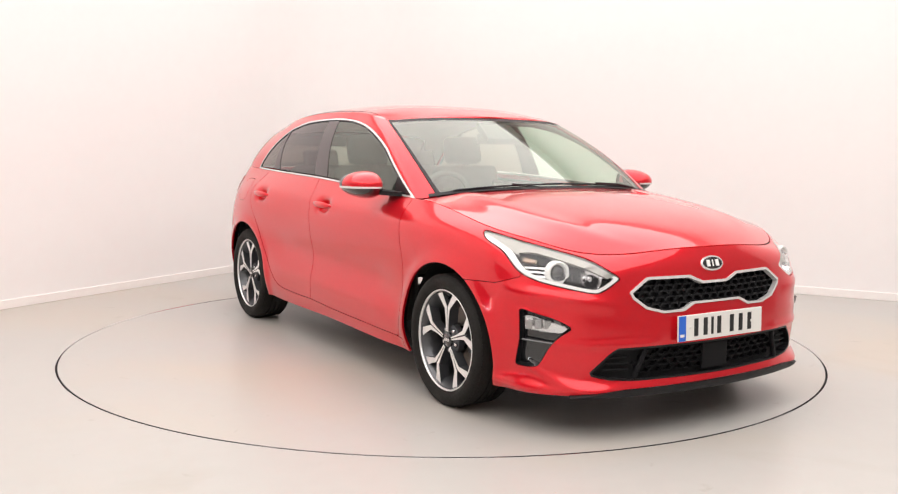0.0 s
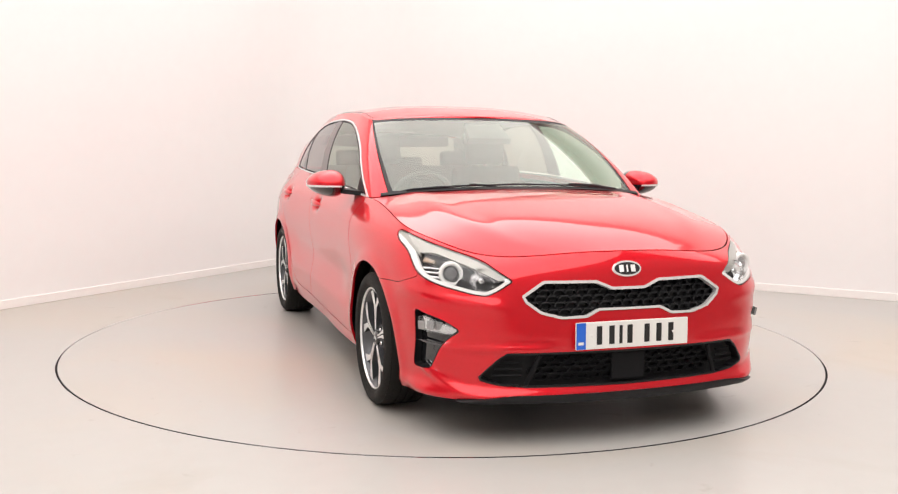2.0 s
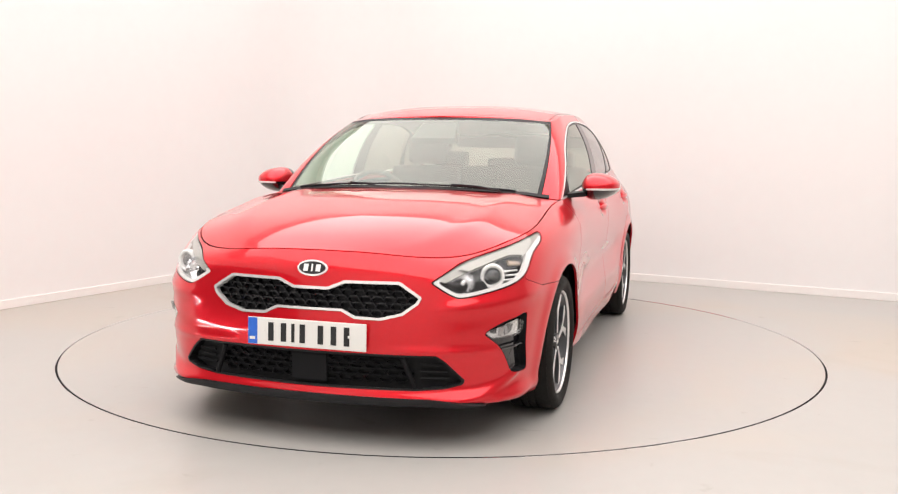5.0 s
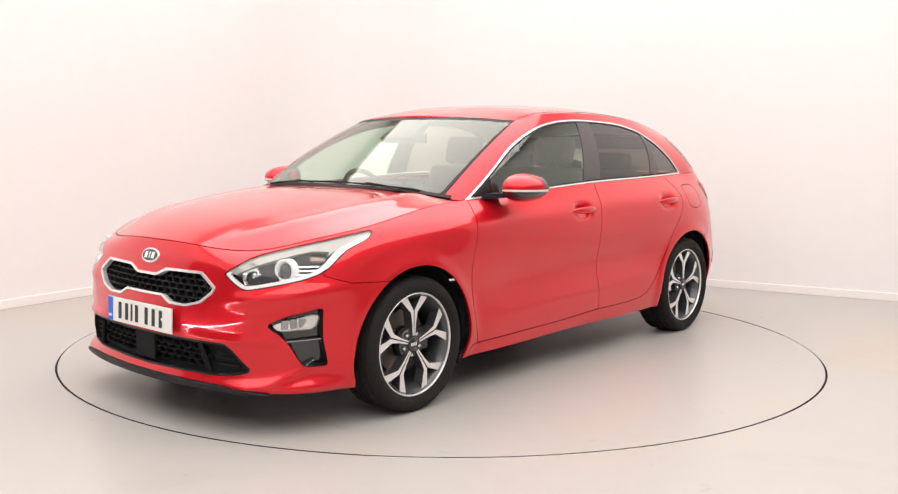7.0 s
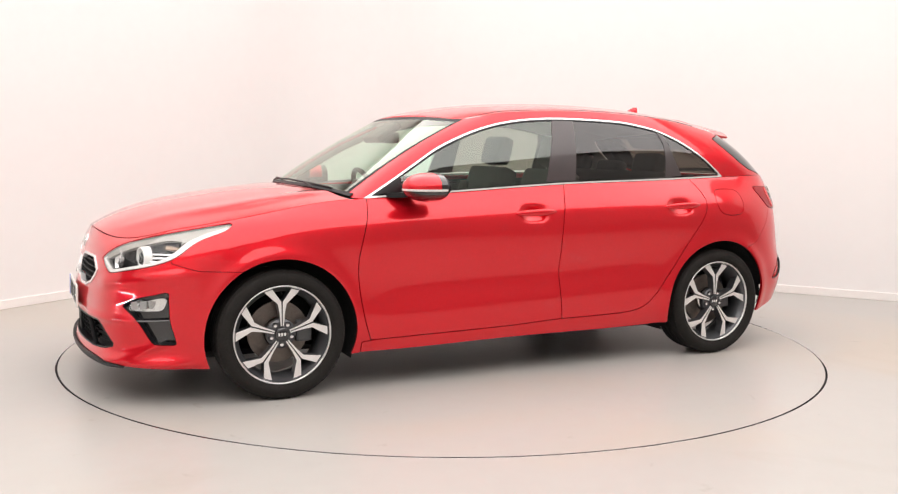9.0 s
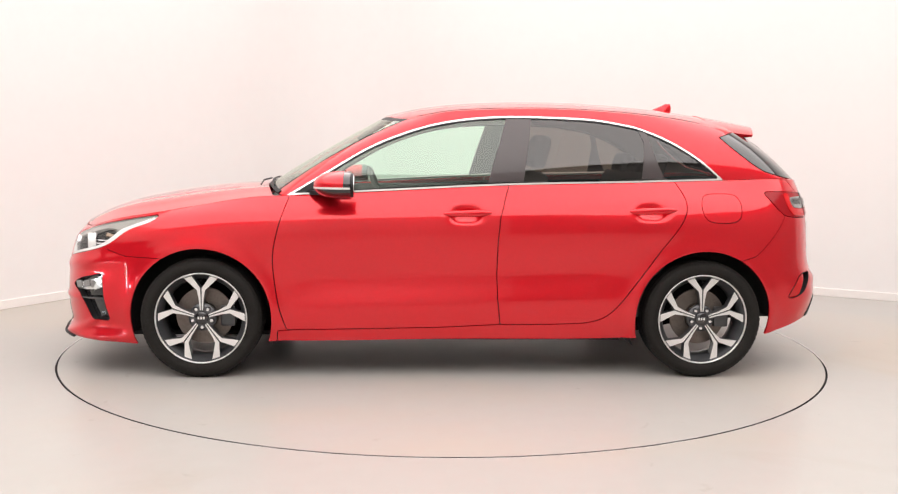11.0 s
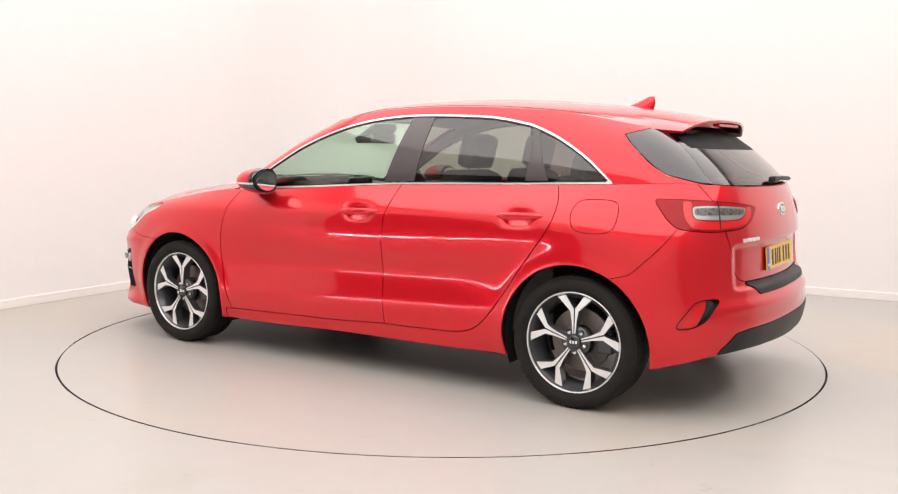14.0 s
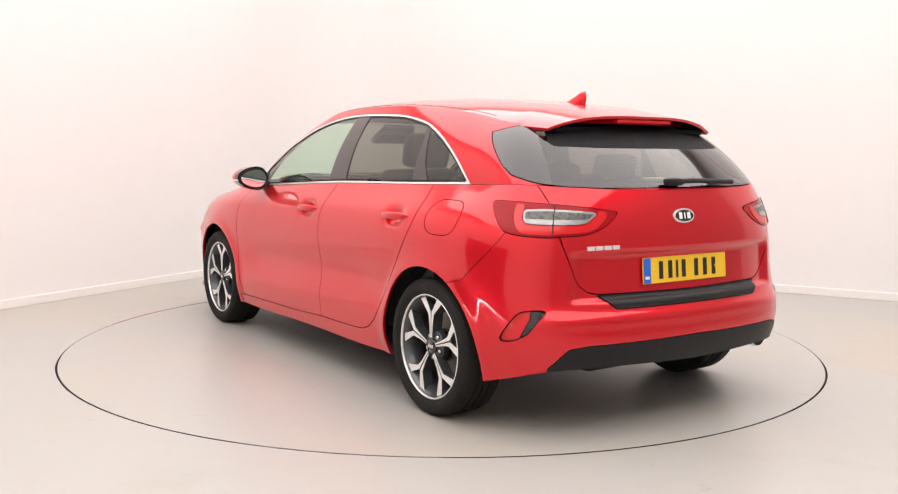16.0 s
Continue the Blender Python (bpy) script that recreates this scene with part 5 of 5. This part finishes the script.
def build_wheel():
    """One wheel, its axle along z with the outer face up."""
    bm = lathe(bmesh.new(), [(.225, -.105), (.236, -.100), (.222, -.085), (.205, -.05), (.200, .0), (.205, .055), (.222, .078), (.229, .090)])
    wheel = part("wheel", bm, GUNMETAL, None, "grey and machined five-fork alloy wheel", True)
    bm = lathe(bmesh.new(), [(.232, .088), (.233, .096), (.236, .099), (.240, .096), (.241, .088)])
    part("rim_edge", bm, ALLOY, wheel, "bright machined rim edge", True)
    prof = [(.238, -.100), (.262, -.110), (.285, -.112), (.303, -.102), (TYRE_R - .003, -.088), (TYRE_R, -.060), (TYRE_R, -.044), (TYRE_R - .007, -.042), (TYRE_R - .007, -.036), (TYRE_R, -.034),
            (TYRE_R, -.012), (TYRE_R - .007, -.010), (TYRE_R - .007, -.004), (TYRE_R, -.002), (TYRE_R, .024), (TYRE_R - .007, .026), (TYRE_R - .007, .032), (TYRE_R, .034), (TYRE_R, .060),
            (TYRE_R - .003, .088), (.303, .102), (.296, .107), (.294, .1085), (.285, .112), (.270, .1125), (.262, .1105), (.258, .1085), (.250, .104), (.240, .097)]
    tyre = part("tyre", lathe(bmesh.new(), prof, 96), RUBBER, wheel, "black road tyre, slightly dusty", True)
    tyre.data.set_sharp_from_angle(angle=radians(40))
    # shoulder blocks of the tread
    bm = bmesh.new()
    for k in range(72):
        a = 2 * math.pi * k / 72
        for h in (-.078, .078):
            m = Matrix.Rotation(a, 4, "Z") @ Matrix.Translation((TYRE_R - .0035, 0, h)) @ pose(0, 0, 0, 0, 12 if h > 0 else -12, 0)
            box(bm, (-.006, -.0095, -.012), (-.0002, .0095, .012), m)
    tagged(part("tread_block_ring", bm, RUBBER, wheel), kind="stuff")
    spoke_me = face_me = nut_me = None
    for k in range(5):
        turn = Matrix.Rotation(radians(72 * k), 4, "Z")
        if k == 0:
            bm, bf = bmesh.new(), bmesh.new()
            for hand in (1, -1):
                o = spoke_outline(hand)
                prism(bm, o, .030, .0795)
                prism(bf, o, .0800, .0825, None, .0012)
            # floor of the groove between the two halves
            prism(bm, [(-.0045, .045), (.0045, .045), (.006, .16), (-.006, .16)], .035, .070)
            bmesh.ops.recalc_face_normals(bm, faces=bm.faces)
            bmesh.ops.recalc_face_normals(bf, faces=bf.faces)
            s_ob, f_ob = part("spoke", bm, GUNMETAL, wheel), part("spoke_face", bf, ALLOY, wheel, "bright machined face")
            nut_bm = disc_ring(bmesh.new(), [(.0105, .045), (.0105, .066), (.0085, .070), (.004, .071)], 12)
            bmesh.ops.translate(nut_bm, vec=(.052 * math.cos(radians(54)), .052 * math.sin(radians(54)), 0), verts=nut_bm.verts)
            n_ob = part("wheel_nut", nut_bm, CHROME, wheel)
            sock = disc_ring(bmesh.new(), [(.015, .060), (.015, .0665), (.0125, .0665), (.0125, .046)], 16)
            bmesh.ops.translate(sock, vec=(.052 * math.cos(radians(54)), .052 * math.sin(radians(54)), 0), verts=sock.verts)
            h_ob = part("nut_socket", sock, DARK, wheel)
            spoke_me, face_me, nut_me, sock_me = s_ob.data, f_ob.data, n_ob.data, h_ob.data
        else:
            for name, me in (("spoke", spoke_me), ("spoke_face", face_me), ("wheel_nut", nut_me), ("nut_socket", sock_me)):
                ob = new(name, me)
                ob.parent = wheel
                ob.matrix_basis = turn
    part("hub", disc_ring(bmesh.new(), [(.072, .028), (.072, .058), (.060, .066), (.040, .068)], 40), GUNMETAL, wheel)
    part("hub_cap", disc_ring(bmesh.new(), [(.034, .060), (.034, .078), (.031, .0815), (.001, .083)], 36), GLOSS, wheel, "gloss black hub cap with plain bars", True)
    for k in (-1, 0, 1):
        part("cap_bar", box(bmesh.new(), (-.006 + k * .014, -.007, .081), (.003 + k * .014, .007, .0842), None, .0008), ALLOY, wheel)
    part("valve", tube(bmesh.new(), [(.0, .205, .05), (.0, .195, .078)], .004, 6), BLACK, wheel)
    bm = lathe(bmesh.new(), [(.06, .0), (.075, .012), (.075, -.002), (.150, -.002), (.150, -.020), (.06, -.020)], 48)
    part("brake_disc", bm, material("brake_disc_steel", (.20, .17, .15), .45, .8, vary=.3, vary_scale=14), wheel, "worn steel brake disc")
    bm = bmesh.new()
    box(bm, (.085, -.055, -.045), (.165, .055, .022), None, .012)
    part("brake_caliper", bm, GUNMETAL, wheel)
    return wheel


WHEEL = build_wheel()
WHEEL.parent = car
WHEEL.matrix_basis = pose(WHEEL_X, .790, TYRE_R, -90, 0, 0) @ pose(0, 0, 0, 0, 0, 180)
for x, side in ((-WHEEL_X, 1), (WHEEL_X, -1), (-WHEEL_X, -1)):
    m = pose(x, .790 * side, TYRE_R, -90 * side, 0, 0) @ pose(0, 0, 0, 0, 0, 180 if side > 0 else 0)
    copy_thing(WHEEL, m)


# ------------------------------------------------------------ the car: cabin
CLOTH = material("dark_seat_cloth", (.085, .082, .078), .85, bump=.3, scale=300, vary=.15, vary_scale=20)
LINING = material("grey_headlining", (.66, .64, .60), .9, bump=.1, scale=300, vary=.04, vary_scale=10)
TRIM = material("dark_cabin_plastic", (.085, .083, .08), .6, bump=.15, scale=250, vary=.1, vary_scale=12)


def cushion(bm, size, m, bevel):
    x, y, z = size
    return box(bm, (-x / 2, -y / 2, -z / 2), (x / 2, y / 2, z / 2), m, bevel)


def build_seats():
    for y in (.37, -.37):
        seat = part("front_seat", cushion(bmesh.new(), (.50, .50, .16), pose(-.06, y, .50, 0, -8, 0), .05), CLOTH, car, "dark cloth front seat", True)
        bm = cushion(bmesh.new(), (.14, .48, .62), pose(-.38, y, .79, 0, -18, 0), .05)
        for s_ in (1, -1):
            cushion(bm, (.17, .09, .46), pose(-.345, y + .205 * s_, .76, 0, -18, 0), .035)
        part("seat_back", bm, CLOTH, seat, "", True)
        part("headrest", cushion(bmesh.new(), (.10, .27, .19), pose(-.495, y, 1.195, 0, -14, 0), .042), CLOTH, seat, "", True)
        bm = bmesh.new()
        for s_ in (.05, -.05):
            tube(bm, [(-.455, y + s_, 1.04), (-.485, y + s_, 1.16)], .006, 6)
        part("headrest_post", bm, CHROME, seat)
    bench = part("rear_seat", cushion(bmesh.new(), (.50, 1.28, .16), pose(-.72, 0, .52, 0, -8, 0), .05), CLOTH, car, "dark cloth rear bench", True)
    part("bench_back", cushion(bmesh.new(), (.14, 1.26, .58), pose(-1.05, 0, .80, 0, -22, 0), .05), CLOTH, bench, "", True)
    for y in (.40, 0, -.40):
        part("rear_headrest", cushion(bmesh.new(), (.09, .25, .14 if y else .10), pose(-1.165, y, 1.12 if y else 1.09, 0, -16, 0), .035), CLOTH, bench, "", True)
    part("parcel_shelf", box(bmesh.new(), (-1.78, -.60, .965), (-1.20, .60, .985), None, .006), TRIM, car, "dark parcel shelf")


build_seats()


def build_dash():
    bm = bmesh.new()
    prof = [(1.04, .94), (.80, .955), (.66, .94), (.60, .90), (.60, .80), (.68, .60), (1.04, .55)]
    loops = []
    for y in np.linspace(-.70, .70, 15):
        hood_ = .030 * math.exp(-((y + .37) / .16) ** 2)
        loops.append([bm.verts.new((x - .04 * (abs(y) / .7) ** 2 * (x > .9) * 2, y, z + (hood_ if .62 < x < .9 and z > .9 else 0))) for x, z in prof])
    for a, b in zip(loops, loops[1:]):
        for k in range(len(prof)):
            bm.faces.new((a[k], a[(k + 1) % len(prof)], b[(k + 1) % len(prof)], b[k]))
    bm.faces.new(loops[0])
    bm.faces.new(loops[-1])
    bmesh.ops.recalc_face_normals(bm, faces=bm.faces)
    dash = part("dashboard", bm, TRIM, car, "dark grey moulded dashboard", True)
    dash.data.set_sharp_from_angle(angle=radians(40))
    part("centre_screen", box(bmesh.new(), (.600, -.12, .90), (.625, .12, 1.02), None, .008), GLOSS, dash)
    m = facing((.435, -.37, .90), (-1, 0, .38))
    bm = bmesh.new()
    ring = [(m @ Vector((.182 * math.cos(2 * math.pi * k / 40), .182 * math.sin(2 * math.pi * k / 40), 0))) for k in range(40)]
    steps = 8
    loops = []
    for k, p in enumerate(ring):
        out = (p - m.translation).normalized()
        ax = m.to_3x3() @ Vector((0, 0, 1))
        loops.append([bm.verts.new(p + (out * math.cos(2 * math.pi * j / steps) + ax * math.sin(2 * math.pi * j / steps)) * .0155) for j in range(steps)])
    for k in range(40):
        a, b = loops[k], loops[(k + 1) % 40]
        for j in range(steps):
            bm.faces.new((a[j], a[(j + 1) % steps], b[(j + 1) % steps], b[j]))
    bmesh.ops.recalc_face_normals(bm, faces=bm.faces)
    wheel_ob = part("steering_wheel", bm, TRIM, car, "dark leather steering wheel", True)
    part("wheel_boss", prism(bmesh.new(), ellipse(.075, .060), -.03, .015, m, .008), TRIM, wheel_ob)
    bm = bmesh.new()
    for u0, u1, w0, w1 in ((-.175, -.06, -.02, .012), (.06, .175, -.02, .012), (-.018, .018, -.175, -.05)):
        box(bm, (u0, w0, -.012), (u1, w1, .004), m, .004)
    part("wheel_spokes", bm, TRIM, wheel_ob)
    part("steering_column", tube(bmesh.new(), [m @ Vector((0, 0, -.02)), m @ Vector((0, 0, -.22))], .04, 12), TRIM, wheel_ob)
    mirror = part("cabin_mirror", box(bmesh.new(), (.415, -.12, 1.235), (.445, .12, 1.295), None, .012), TRIM, car, "black inside mirror")
    part("sensor_housing", prism(bmesh.new(), [(-.13, -.08), (.13, -.08), (.105, .09), (-.105, .09)], -.03, .008, facing((.485, 0, 1.305), (.55, 0, .83), (-1, 0, 0)), .006), BLACK, mirror)
    headlining = whole("headlining", ROOF.copy(-.028), LINING, car, 0.0, "grey fabric headlining")
    pair("pillar_lining", cut(HOUSE["pillars"], HOUSE["pillars"].rows[:, 6] - 3.3).copy(-.022), LINING, car, 0.0, "grey pillar lining")
    # door trims stand inside the doors
    for side in (1, -1):
        bm = bmesh.new()
        box(bm, (-1.15, .735 * side - .012, .30), (.80, .735 * side + .012, .965), None, .01)
        box(bm, (-1.40, .76 * side - .03, .90), (.82, .76 * side + .03, .950), None, .008)
        box(bm, (-.15, (.69 if side > 0 else -.74), .68), (.55, (.74 if side > 0 else -.69), .74), None, .015)
        part("door_lining", bm, TRIM, car, "dark plastic door lining")


build_dash()


# ------------------------------------------------------------ motion
def motions():
    axis = Vector((AXIS[0], AXIS[1], 0))
    rows = []
    for t, deg in TURN:
        turn = Matrix.Rotation(radians(deg), 4, "Z")
        rows.append((t, turn @ Matrix.Translation(-axis)))
    walk(car, rows)
    walk(turntable, [(t, pose(0, 0, 0, 0, 0, deg)) for t, deg in TURN])


motions()
